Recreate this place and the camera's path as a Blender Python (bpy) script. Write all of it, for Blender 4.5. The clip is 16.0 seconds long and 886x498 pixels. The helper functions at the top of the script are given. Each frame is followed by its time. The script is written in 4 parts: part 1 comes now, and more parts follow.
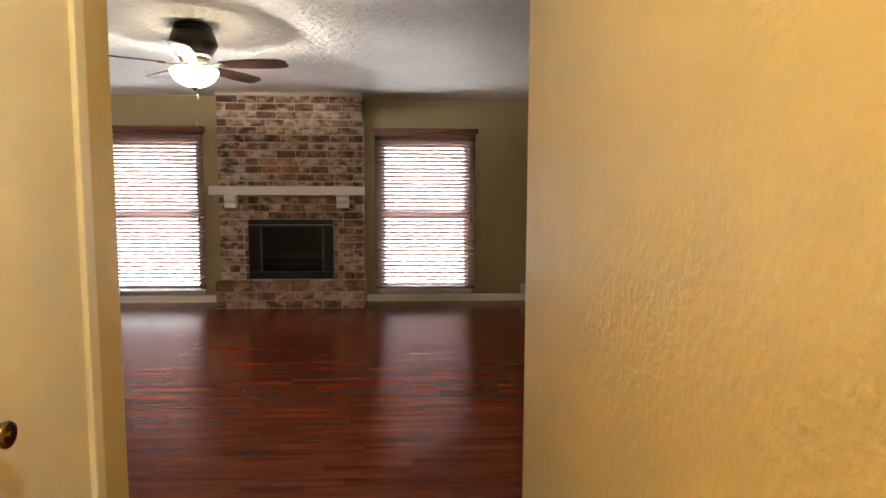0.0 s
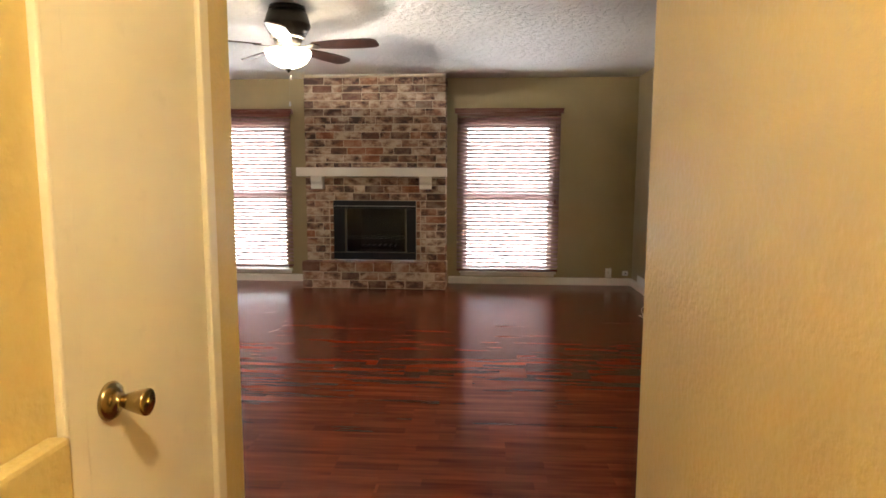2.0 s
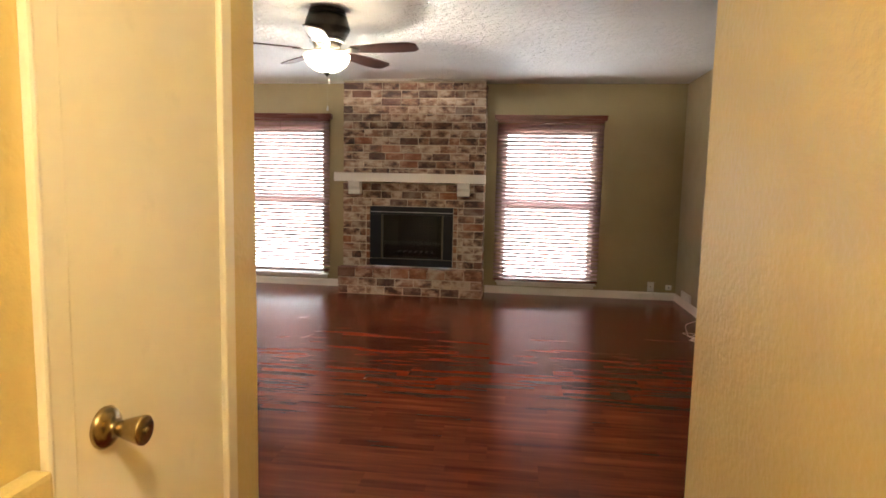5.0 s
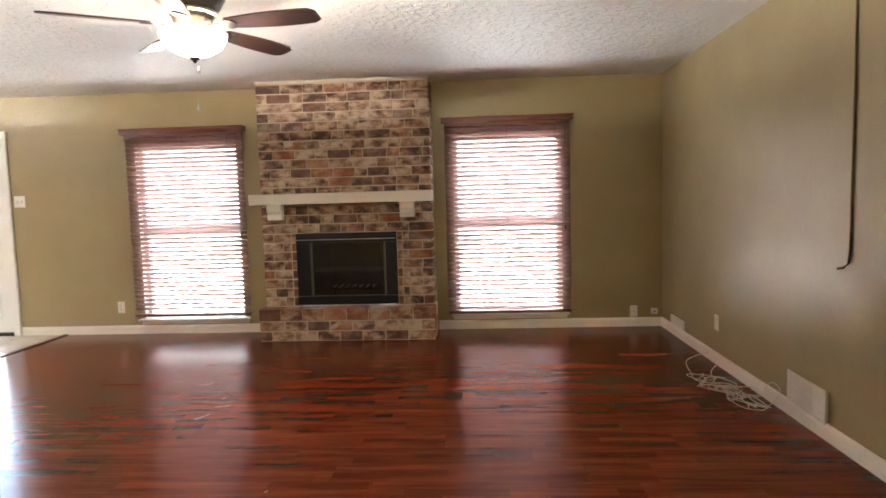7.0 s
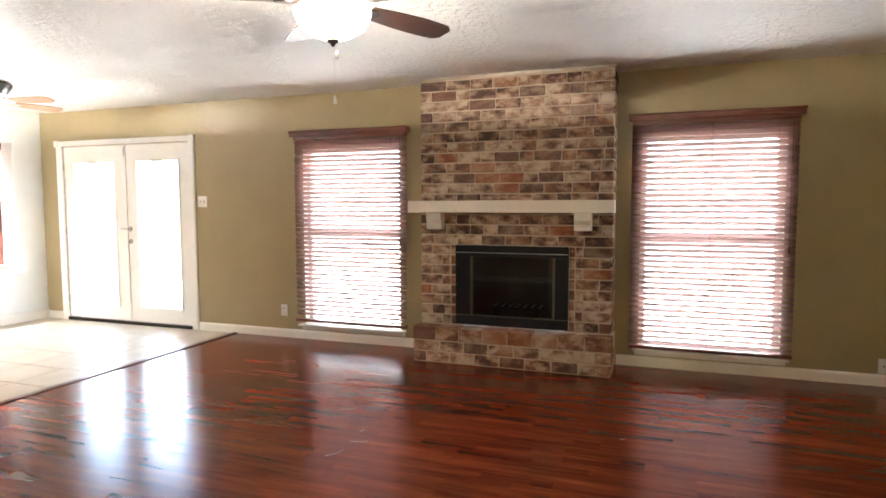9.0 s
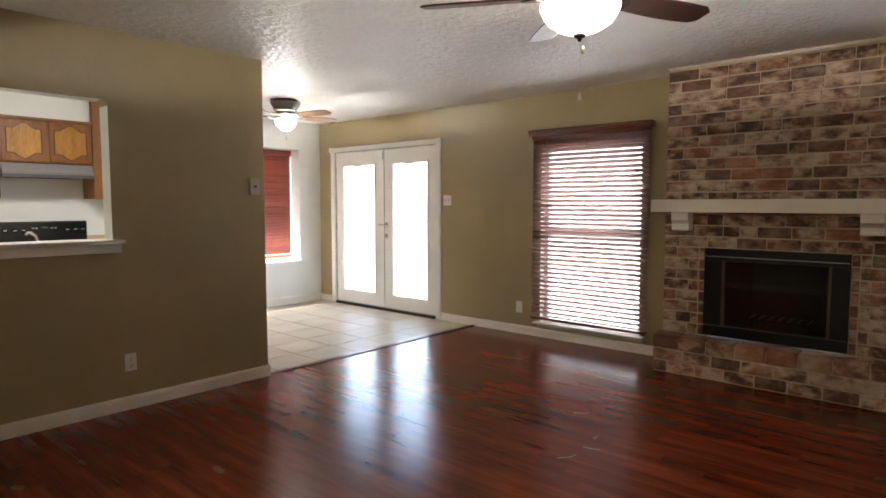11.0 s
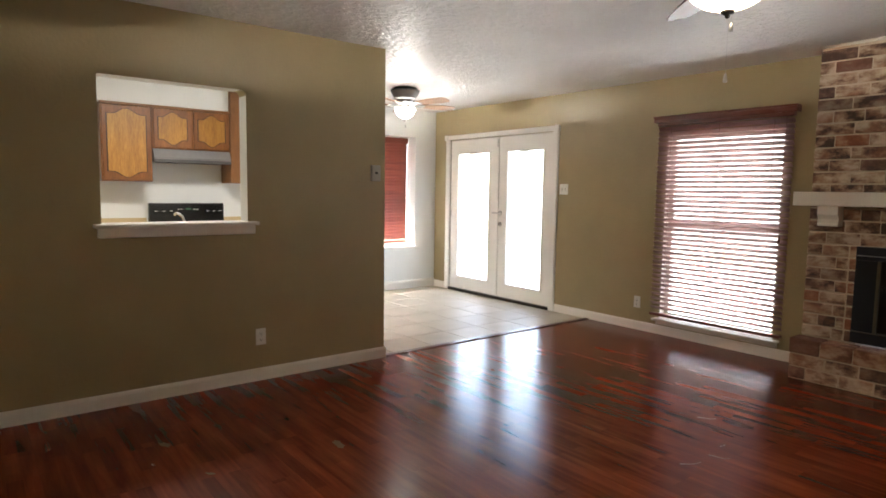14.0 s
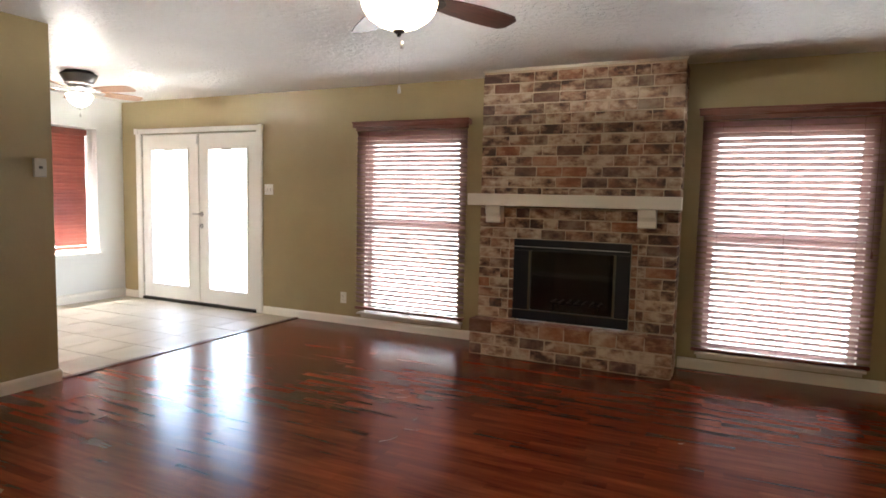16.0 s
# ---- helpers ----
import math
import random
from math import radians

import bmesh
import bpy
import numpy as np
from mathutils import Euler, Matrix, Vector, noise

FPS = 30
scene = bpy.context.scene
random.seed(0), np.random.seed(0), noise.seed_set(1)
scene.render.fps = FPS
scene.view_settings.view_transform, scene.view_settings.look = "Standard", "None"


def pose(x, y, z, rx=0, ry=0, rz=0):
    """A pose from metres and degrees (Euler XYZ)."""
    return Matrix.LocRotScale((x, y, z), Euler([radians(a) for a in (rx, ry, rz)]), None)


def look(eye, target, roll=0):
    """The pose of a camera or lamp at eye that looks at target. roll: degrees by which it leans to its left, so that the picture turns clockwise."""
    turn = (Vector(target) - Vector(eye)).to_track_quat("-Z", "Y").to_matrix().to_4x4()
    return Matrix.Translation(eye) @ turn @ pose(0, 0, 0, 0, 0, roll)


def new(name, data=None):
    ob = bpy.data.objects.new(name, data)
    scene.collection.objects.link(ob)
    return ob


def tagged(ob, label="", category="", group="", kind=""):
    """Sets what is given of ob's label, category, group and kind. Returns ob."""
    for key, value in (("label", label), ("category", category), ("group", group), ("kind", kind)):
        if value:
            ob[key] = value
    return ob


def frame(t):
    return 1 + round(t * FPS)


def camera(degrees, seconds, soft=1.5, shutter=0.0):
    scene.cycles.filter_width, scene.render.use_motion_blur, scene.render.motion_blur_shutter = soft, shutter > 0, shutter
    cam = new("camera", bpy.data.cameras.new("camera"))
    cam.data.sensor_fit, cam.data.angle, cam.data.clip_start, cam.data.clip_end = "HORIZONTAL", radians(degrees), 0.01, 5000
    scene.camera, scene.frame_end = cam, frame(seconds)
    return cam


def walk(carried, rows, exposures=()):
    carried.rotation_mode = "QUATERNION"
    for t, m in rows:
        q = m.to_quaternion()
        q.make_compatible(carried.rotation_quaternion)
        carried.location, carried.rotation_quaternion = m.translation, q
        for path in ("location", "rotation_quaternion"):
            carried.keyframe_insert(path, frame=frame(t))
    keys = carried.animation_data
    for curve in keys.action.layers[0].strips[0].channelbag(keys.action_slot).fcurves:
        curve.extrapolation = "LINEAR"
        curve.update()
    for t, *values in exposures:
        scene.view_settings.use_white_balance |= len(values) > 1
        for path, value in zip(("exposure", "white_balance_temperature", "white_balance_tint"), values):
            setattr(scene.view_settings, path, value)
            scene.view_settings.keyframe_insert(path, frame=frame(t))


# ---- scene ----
# ---- camera ----
cam = camera(72.4, 16.0, 1.7)
PATH = [
    (0, (0.528, 0.358, 1.293), (0.641, 2.346, 1.115), 0.2),
    (0.5, (0.492, 0.385, 1.289), (0.515, 2.376, 1.106), 2.3),
    (1, (0.458, 0.391, 1.279), (0.426, 2.38, 1.078), 0.6),
    (1.5, (0.429, 0.405, 1.275), (0.326, 2.391, 1.062), 0.3),
    (2, (0.419, 0.424, 1.269), (0.293, 2.407, 1.036), 0.2),
    (2.5, (0.416, 0.448, 1.258), (0.292, 2.426, 0.984), -0.2),
    (3, (0.444, 0.432, 1.266), (0.403, 2.414, 1.005), -0.4),
    (3.5, (0.43, 0.424, 1.274), (0.287, 2.404, 1.031), 0.8),
    (4, (0.431, 0.416, 1.28), (0.246, 2.395, 1.057), 0.8),
    (4.2, (0.429, 0.418, 1.281), (0.2, 2.394, 1.074), 0.4),
    (6.3, (0.419, 1.234, 1.28), (0.169, 3.204, 1.051), 1.7),
    (6.5, (0.409, 1.393, 1.288), (0.189, 3.373, 1.109), 0.5),
    (7, (0.434, 1.717, 1.298), (0.316, 3.706, 1.133), -1.6),
    (7.5, (0.517, 1.998, 1.319), (0.376, 3.989, 1.188), 1.5),
    (8, (0.468, 2.194, 1.323), (0.29, 4.179, 1.157), 1.4),
    (8.5, (0.384, 2.371, 1.334), (0.035, 4.337, 1.23), 0.2),
    (9, (0.341, 2.437, 1.345), (-0.328, 4.316, 1.201), -0.1),
    (9.2, (0.321, 2.452, 1.352), (-0.475, 4.28, 1.188), 0.1),
    (11.3, (0.284, 2.466, 1.349), (-1.086, 3.916, 1.202), -0.0),
    (11.5, (0.273, 2.468, 1.347), (-1.133, 3.882, 1.196), -0.0),
    (12, (0.247, 2.473, 1.352), (-1.267, 3.768, 1.181), -0.1),
    (12.5, (0.241, 2.465, 1.348), (-1.368, 3.639, 1.171), 0.2),
    (13, (0.219, 2.444, 1.345), (-1.462, 3.513, 1.163), 0.6),
    (13.5, (0.222, 2.443, 1.347), (-1.446, 3.529, 1.149), 1.0),
    (14, (0.228, 2.447, 1.349), (-1.334, 3.681, 1.158), 0.9),
    (14.5, (0.239, 2.45, 1.347), (-1.204, 3.823, 1.168), 1.0),
    (15, (0.268, 2.454, 1.344), (-1.019, 3.976, 1.177), 1.2),
    (15.5, (0.296, 2.448, 1.352), (-0.778, 4.128, 1.191), 1.5),
    (16, (0.337, 2.439, 1.335), (-0.508, 4.244, 1.168), 1.3),
]
EXPOSURES = [(0.0, 3.5), (1.5, 3.75), (4.2, 3.85), (6.3, 4.0), (8.0, 4.15), (9.2, 4.05), (11.3, 3.0), (13.0, 3.05), (14.5, 3.3), (16.0, 3.45)]
walk(cam, [(t, look(eye, target, roll)) for t, eye, target, roll in PATH], EXPOSURES)

# ---- plan, in metres ----
CEIL = 2.434
NORTH, EAST, WEST = 7.68, 2.21, -6.60        # inner faces of the outer walls
SOUTH_L, SOUTH_R = 1.95, 2.11                # living room's wall on both sides of the hall
HALL_L, HALL_R, HALL_END = -0.218, 0.872, -1.7
KW, KW_END = -3.835, 5.06                    # kitchen wall: living side, free end
TILE_X = -3.86                               # where laminate meets tile
WIN_L, WIN_R = (-3.0, -1.95), (0.2, 1.25)    # window openings in the north wall
WIN_Z = (0.16, 1.93)
DOOR_X, DOOR_Z = (-6.25, -4.41), 2.03
BAY_Y, BAY_Z = (5.85, 7.335), (0.585, 2.07)
PASS_Y, PASS_Z = (3.077, 3.957), (1.10, 1.998)
COL_X, COL_Y = (-1.628, 0.005), 7.385        # chimney breast
HEARTH_X, HEARTH_Y, HEARTH_Z = (-1.645, 0.020), 7.235, 0.305
BOX_X, BOX_Z = (-1.298, -0.336), (0.322, 1.006)
FAN = (-0.93, 4.67)
DINING_FAN = (-5.20, 6.19)

# ---- world, sun and large lights ----
world = bpy.data.worlds.new("sky")
scene.world = world
world.use_nodes = True
wn = world.node_tree
sky = wn.nodes.new("ShaderNodeTexSky")
sky.sky_type, sky.sun_disc = "NISHITA", False
sky.sun_elevation, sky.sun_rotation = radians(62), radians(253)
wn.nodes["Background"].inputs["Strength"].default_value = 0.15
wn.links.new(sky.outputs["Color"], wn.nodes["Background"].inputs["Color"])


def lamp(name, kind, m, power, color, size=0.05, size_y=0.0):
    """A lamp: size is its radius, its width or, for the sun, its angle in degrees."""
    data = bpy.data.lights.new(name, kind)
    data.energy, data.color = power, color
    if kind == "AREA":
        data.shape, data.size, data.size_y = "RECTANGLE", size, size_y
    elif kind == "SUN":
        data.angle = radians(size)
    else:
        data.shadow_soft_size = size
    ob = new(name, data)
    ob.matrix_world = m
    return ob


lamp("sun", "SUN", look((-20, -6, 40), (0, 0, 0)), 5.0, (1.0, 0.95, 0.88), 0.5)
DAY = (0.93, 0.97, 1.0)


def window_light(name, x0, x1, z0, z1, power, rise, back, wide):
    """Lamp panel standing in for sky and sunlit patio outside an opening, turned up where the bright ground shows."""
    # panel reaches past the opening so slanting views through it stay white
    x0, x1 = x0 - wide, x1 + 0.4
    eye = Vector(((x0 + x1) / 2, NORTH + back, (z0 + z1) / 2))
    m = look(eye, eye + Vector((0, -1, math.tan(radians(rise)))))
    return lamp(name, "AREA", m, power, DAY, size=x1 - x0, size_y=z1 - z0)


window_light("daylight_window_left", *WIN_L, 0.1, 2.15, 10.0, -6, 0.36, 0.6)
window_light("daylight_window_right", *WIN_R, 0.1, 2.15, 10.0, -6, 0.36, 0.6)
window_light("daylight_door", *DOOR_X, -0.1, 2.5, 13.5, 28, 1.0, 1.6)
lamp("daylight_bay", "AREA", look((WEST - 0.75, 6.6, 1.3), (0, 6.6, 1.0)), 23, DAY, size=1.4, size_y=1.4)
lamp("fan_bulb", "POINT", pose(FAN[0], FAN[1], 2.120), 60, (1.0, 0.90, 0.76), size=0.03)
lamp("dining_fan_bulb", "POINT", pose(DINING_FAN[0], DINING_FAN[1], 2.205), 66, (1.0, 0.96, 0.89), size=0.03)
lamp("hall_bulb", "POINT", pose(0.52, 0.25, 2.36), 5.1, (1.0, 0.86, 0.60), size=0.07)
# unseen fill lamp, added to brighten the kitchen walls
lamp("kitchen_fill", "AREA", look((-5.0, 3.9, 2.36), (-5.0, 3.9, 0)), 4.2, (1.0, 0.96, 0.88), size=0.25, size_y=1.2)


# ---- materials ----
def nodes_of(name):
    m = bpy.data.materials.new(name)
    m.use_nodes = True
    nt = m.node_tree
    return m, nt, nt.nodes["Principled BSDF"]


def add(nt, kind, **inputs):
    n = nt.nodes.new("ShaderNode" + kind)
    for key, value in inputs.items():
        n.inputs[key.replace("_", " ")].default_value = value
    return n


def coords(nt, scale=(1, 1, 1), shift=False):
    """Object coordinates, scaled; with shift, moved by each object's random number."""
    tc, mp = add(nt, "TexCoord"), add(nt, "Mapping")
    mp.inputs["Scale"].default_value = scale
    nt.links.new(tc.outputs["Object"], mp.inputs["Vector"])
    if shift:
        info, mul = add(nt, "ObjectInfo"), add(nt, "VectorMath")
        mul.operation = "SCALE"
        mul.inputs[0].default_value = (37.0, 53.0, 71.0)
        nt.links.new(info.outputs["Random"], mul.inputs["Scale"])
        nt.links.new(mul.outputs["Vector"], mp.inputs["Location"])
    return mp.outputs["Vector"]


def tex_noise(nt, vec, scale, detail=4.0, rough=0.55):
    n = add(nt, "TexNoise", Scale=scale, Detail=detail, Roughness=rough)
    nt.links.new(vec, n.inputs["Vector"])
    return n.outputs["Fac"]


def ramp(nt, fac, stops):
    r = add(nt, "ValToRGB")
    e = r.color_ramp.elements
    while len(e) < len(stops):
        e.new(0.5)
    for el, (p, c) in zip(e, stops):
        el.position, el.color = p, (*c, 1)
    nt.links.new(fac, r.inputs["Fac"])
    return r.outputs["Color"]


def mix(nt, fac, a, b, blend="MIX"):
    n = add(nt, "Mix")
    n.data_type, n.blend_type = "RGBA", blend
    for idx, v in ((0, fac), (6, a), (7, b)):
        if isinstance(v, (int, float)):
            n.inputs[idx].default_value = v
        elif isinstance(v, tuple):
            n.inputs[idx].default_value = (*v, 1)
        else:
            nt.links.new(v, n.inputs[idx])
    return n.outputs[2]


def bump(nt, bsdf, fac, strength, distance):
    b = add(nt, "Bump", Strength=strength, Distance=distance)
    nt.links.new(fac, b.inputs["Height"])
    nt.links.new(b.outputs["Normal"], bsdf.inputs["Normal"])


def paint(name, color, rough=0.5, relief=0.4, grain=90.0, depth=0.002, mottle=0.10, dirt=0.0):
    """Wall paint or plain plastic: faint mottle, fine relief."""
    m, nt, b = nodes_of(name)
    v = coords(nt)
    dark = tuple(c * (1 - mottle) for c in color)
    light = tuple(min(1, c * (1 + mottle * 0.6)) for c in color)
    col = ramp(nt, tex_noise(nt, v, 2.2, 5), [(0.3, dark), (0.7, light)])
    if dirt:
        spots = ramp(nt, tex_noise(nt, v, 9.0, 6, 0.7), [(0.60, (1, 1, 1)), (0.72, (1 - dirt, 1 - dirt, 1 - dirt * 1.1))])
        col = mix(nt, 1.0, col, spots, "MULTIPLY")
    nt.links.new(col, b.inputs["Base Color"])
    rr = ramp(nt, tex_noise(nt, v, 6.0, 3), [(0.3, (rough * 0.9,) * 3), (0.7, (min(1, rough * 1.15),) * 3)])
    nt.links.new(rr, b.inputs["Roughness"])
    if relief:
        bump(nt, b, tex_noise(nt, v, grain, 3, 0.5), relief, depth)
    return m


def plain(name, color, rough=0.4, metal=0.0, wear=0.12):
    m, nt, b = nodes_of(name)
    v = coords(nt)
    n = tex_noise(nt, v, 40.0, 5)
    nt.links.new(ramp(nt, n, [(0.3, tuple(c * (1 - wear) for c in color)), (0.7, color)]), b.inputs["Base Color"])
    b.inputs["Roughness"].default_value = rough
    b.inputs["Metallic"].default_value = metal
    return m


def glow(name, color, strength, base=(0.9, 0.88, 0.82)):
    m, nt, b = nodes_of(name)
    b.inputs["Base Color"].default_value = (*base, 1)
    b.inputs["Roughness"].default_value = 0.35
    b.inputs["Emission Color"].default_value = (*color, 1)
    b.inputs["Emission Strength"].default_value = strength
    return m


def wood(name, dark, mid, light, rough, along="x", stretch=9.0, scale=7.0, random_tone=0.0, coat=0.0):
    """Straight-grained wood; the grain runs along one axis."""
    m, nt, b = nodes_of(name)
    sc = {"x": (1 / stretch, 1, 1), "y": (1, 1 / stretch, 1), "z": (1, 1, 1 / stretch)}[along]
    v = coords(nt, tuple(s * scale for s in sc), True)
    g = tex_noise(nt, v, 1.0, 8, 0.62)
    f = tex_noise(nt, coords(nt, tuple(s * scale * 9 for s in sc), True), 1.0, 4, 0.6)
    col = ramp(nt, g, [(0.28, dark), (0.5, mid), (0.72, light)])
    col = mix(nt, 0.35, col, ramp(nt, f, [(0.35, dark), (0.65, light)]), "MIX")
    if random_tone:
        info = add(nt, "ObjectInfo")
        t = ramp(nt, info.outputs["Random"], [(0.0, (1 - random_tone,) * 3), (1.0, (1.0,) * 3)])
        col = mix(nt, 1.0, col, t, "MULTIPLY")
    nt.links.new(col, b.inputs["Base Color"])
    nt.links.new(ramp(nt, g, [(0.3, (rough * 0.85,) * 3), (0.7, (rough * 1.2,) * 3)]), b.inputs["Roughness"])
    b.inputs["Coat Weight"].default_value = coat
    b.inputs["Coat Roughness"].default_value = 0.12
    bump(nt, b, f, 0.12, 0.001)
    return m


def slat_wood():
    """Thin stained slat: cherry grain darker than the valance, with added pink glow imitating window glare."""
    m = wood("cherry_slat_with_bloom", (0.055, 0.017, 0.013), (0.090, 0.029, 0.022), (0.13, 0.046, 0.034), 0.28, "x", 14, 10)
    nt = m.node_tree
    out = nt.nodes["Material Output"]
    # pink translucency mixed in to imitate bloom around the bright gaps
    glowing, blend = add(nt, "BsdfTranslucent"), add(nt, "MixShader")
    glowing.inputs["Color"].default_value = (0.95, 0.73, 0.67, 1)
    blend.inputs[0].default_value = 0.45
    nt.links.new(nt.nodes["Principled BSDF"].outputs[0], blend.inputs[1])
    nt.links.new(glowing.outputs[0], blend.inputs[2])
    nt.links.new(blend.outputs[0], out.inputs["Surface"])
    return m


TAN = paint("tan_wall_paint", (0.375, 0.302, 0.163), 0.35, 0.5, 42.0, 0.004, 0.07)
GOLD = paint("hall_gold_paint", (0.63, 0.48, 0.195), 0.42, 0.75, 60.0, 0.004, 0.05)
WHITE_WALL = paint("white_wall_paint", (0.80, 0.81, 0.79), 0.5, 0.3, 60.0, 0.002, 0.04)
TRIM = paint("white_trim_paint", (0.86, 0.83, 0.765), 0.35, 0.10, 30.0, 0.001, 0.05, 0.10)
HALL_TRIM = paint("cream_door_paint", (0.82, 0.745, 0.56), 0.36, 0.12, 26.0, 0.001, 0.05, 0.06)
DOOR_WHITE = paint("white_door_paint", (0.86, 0.855, 0.82), 0.33, 0.08, 26.0, 0.001, 0.04, 0.08)
PLASTIC = plain("white_plastic", (0.86, 0.85, 0.80), 0.35)
GREY_PLASTIC = plain("grey_plastic", (0.47, 0.45, 0.39), 0.4)
DARK_SLOT = plain("dark_slot", (0.03, 0.03, 0.03), 0.6)
BRASS = plain("antique_brass", (0.46, 0.34, 0.16), 0.26, 1.0, 0.35)
BLACK_METAL = plain("black_painted_metal", (0.016, 0.018, 0.026), 0.30, 0.3, 0.08)
DULL_BRASS = plain("dull_brass", (0.17, 0.15, 0.11), 0.42, 0.9, 0.1)
BRONZE = plain("dark_bronze", (0.030, 0.024, 0.020), 0.35, 0.6, 0.3)
STEEL = plain("brushed_steel", (0.55, 0.55, 0.55), 0.28, 1.0, 0.03)
NICKEL = plain("dark_nickel", (0.20, 0.20, 0.20), 0.3, 0.9, 0.03)
CHROME = plain("chrome", (0.82, 0.82, 0.82), 0.12, 1.0)
SOOT = paint("sooty_firebox", (0.085, 0.077, 0.070), 0.9, 0.6, 25.0, 0.004, 0.5)
ASH = paint("ash", (0.25, 0.24, 0.22), 1.0, 0.5, 40.0, 0.01, 0.3)
BLADE = wood("fan_blade_walnut", (0.035, 0.014, 0.010), (0.075, 0.028, 0.020), (0.12, 0.05, 0.035), 0.35, "x", 10, 9)
BLADE_OAK = wood("fan_blade_oak", (0.26, 0.13, 0.07), (0.42, 0.23, 0.13), (0.52, 0.32, 0.20), 0.4, "x", 10, 9)
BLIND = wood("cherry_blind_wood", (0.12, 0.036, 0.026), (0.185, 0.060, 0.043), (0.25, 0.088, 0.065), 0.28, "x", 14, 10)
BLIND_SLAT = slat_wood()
BLIND_Y = wood("cherry_blind_wood_bay", (0.15, 0.038, 0.024), (0.235, 0.062, 0.040), (0.30, 0.09, 0.06), 0.33, "y", 14, 10)
OAK = wood("honey_oak", (0.22, 0.078, 0.010), (0.41, 0.180, 0.022), (0.57, 0.295, 0.050), 0.38, "z", 7, 12, 0.15, 0.3)
OAK_FRAME = wood("oak_door_frame", (0.10, 0.030, 0.006), (0.21, 0.068, 0.012), (0.31, 0.118, 0.022), 0.36, "z", 7, 12, 0.1, 0.3)
SPLASH = paint("tan_laminate_edge", (0.55, 0.43, 0.24), 0.45, 0.05, 30.0, 0.001, 0.08)
OAK_DARK = wood("shaded_oak_panel", (0.13, 0.05, 0.014), (0.22, 0.09, 0.026), (0.30, 0.13, 0.04), 0.42, "z", 7, 12)
GROOVE = plain("dark_groove", (0.035, 0.012, 0.004), 0.5)
CORD = plain("white_cord", (0.74, 0.71, 0.64), 0.5)
WORN = paint("worn_laminate", (0.15, 0.075, 0.022), 0.8, 0.2, 60.0, 0.001, 0.4)
COAX = plain("brown_cable", (0.20, 0.14, 0.07), 0.5)
STAINLESS = plain("hood_enamel", (0.20, 0.19, 0.19), 0.4, 0.2)
HOOD_LIP = plain("hood_lip", (0.075, 0.07, 0.07), 0.45)
APPLIANCE = plain("black_enamel", (0.012, 0.012, 0.013), 0.18)
DISPLAY = glow("green_display", (0.25, 0.8, 0.35), 0.02, (0.02, 0.03, 0.02))
BOWL = glow("frosted_bowl_lit", (1.0, 0.82, 0.54), 2.0)
BOWL_COOL = glow("frosted_bowl_lit_cool", (1.0, 0.95, 0.86), 2.0)
GROUT = paint("tile_grout", (0.27, 0.21, 0.15), 0.8, 0.3, 60.0, 0.002, 0.12)
SUBFLOOR = paint("plank_joint", (0.025, 0.010, 0.007), 0.6, 0.2, 60.0, 0.001, 0.2)
STRIP = wood("transition_strip", (0.05, 0.014, 0.009), (0.09, 0.026, 0.017), (0.13, 0.04, 0.026), 0.3, "y", 10, 9)
PATIO = paint("patio_concrete", (0.38, 0.365, 0.34), 0.85, 0.4, 30.0, 0.004, 0.15, 0.15)
LAWN = paint("lawn", (0.10, 0.14, 0.045), 0.9, 0.6, 20.0, 0.02, 0.35)
FENCE = wood("weathered_fence", (0.20, 0.16, 0.12), (0.30, 0.25, 0.19), (0.40, 0.34, 0.27), 0.8, "z", 9, 10, 0.25)
BARK = paint("bark", (0.13, 0.10, 0.075), 0.9, 0.8, 22.0, 0.02, 0.3)
LEAF = paint("leaves", (0.075, 0.12, 0.035), 0.6, 0.0, 1, 0, 0.4)
SCRAP = plain("peeled_tape", (0.36, 0.23, 0.17), 0.3)
CAULK = paint("white_caulk", (0.74, 0.72, 0.67), 0.6, 0.5, 40.0, 0.004, 0.08)


def ceiling_material():
    m, nt, b = nodes_of("knockdown_ceiling")
    v = coords(nt)
    b.inputs["Base Color"].default_value = (0.78, 0.77, 0.745, 1)
    vary = ramp(nt, tex_noise(nt, v, 1.3, 4), [(0.3, (0.79, 0.775, 0.75)), (0.7, (0.86, 0.85, 0.83))])
    nt.links.new(vary, b.inputs["Base Color"])
    b.inputs["Roughness"].default_value = 0.55
    big = ramp(nt, tex_noise(nt, v, 19.0, 4, 0.6), [(0.46, (0, 0, 0)), (0.56, (1, 1, 1))])
    fine = tex_noise(nt, v, 90.0, 2)
    h = mix(nt, 0.25, big, fine)
    bump(nt, b, h, 0.9, 0.010)
    return m


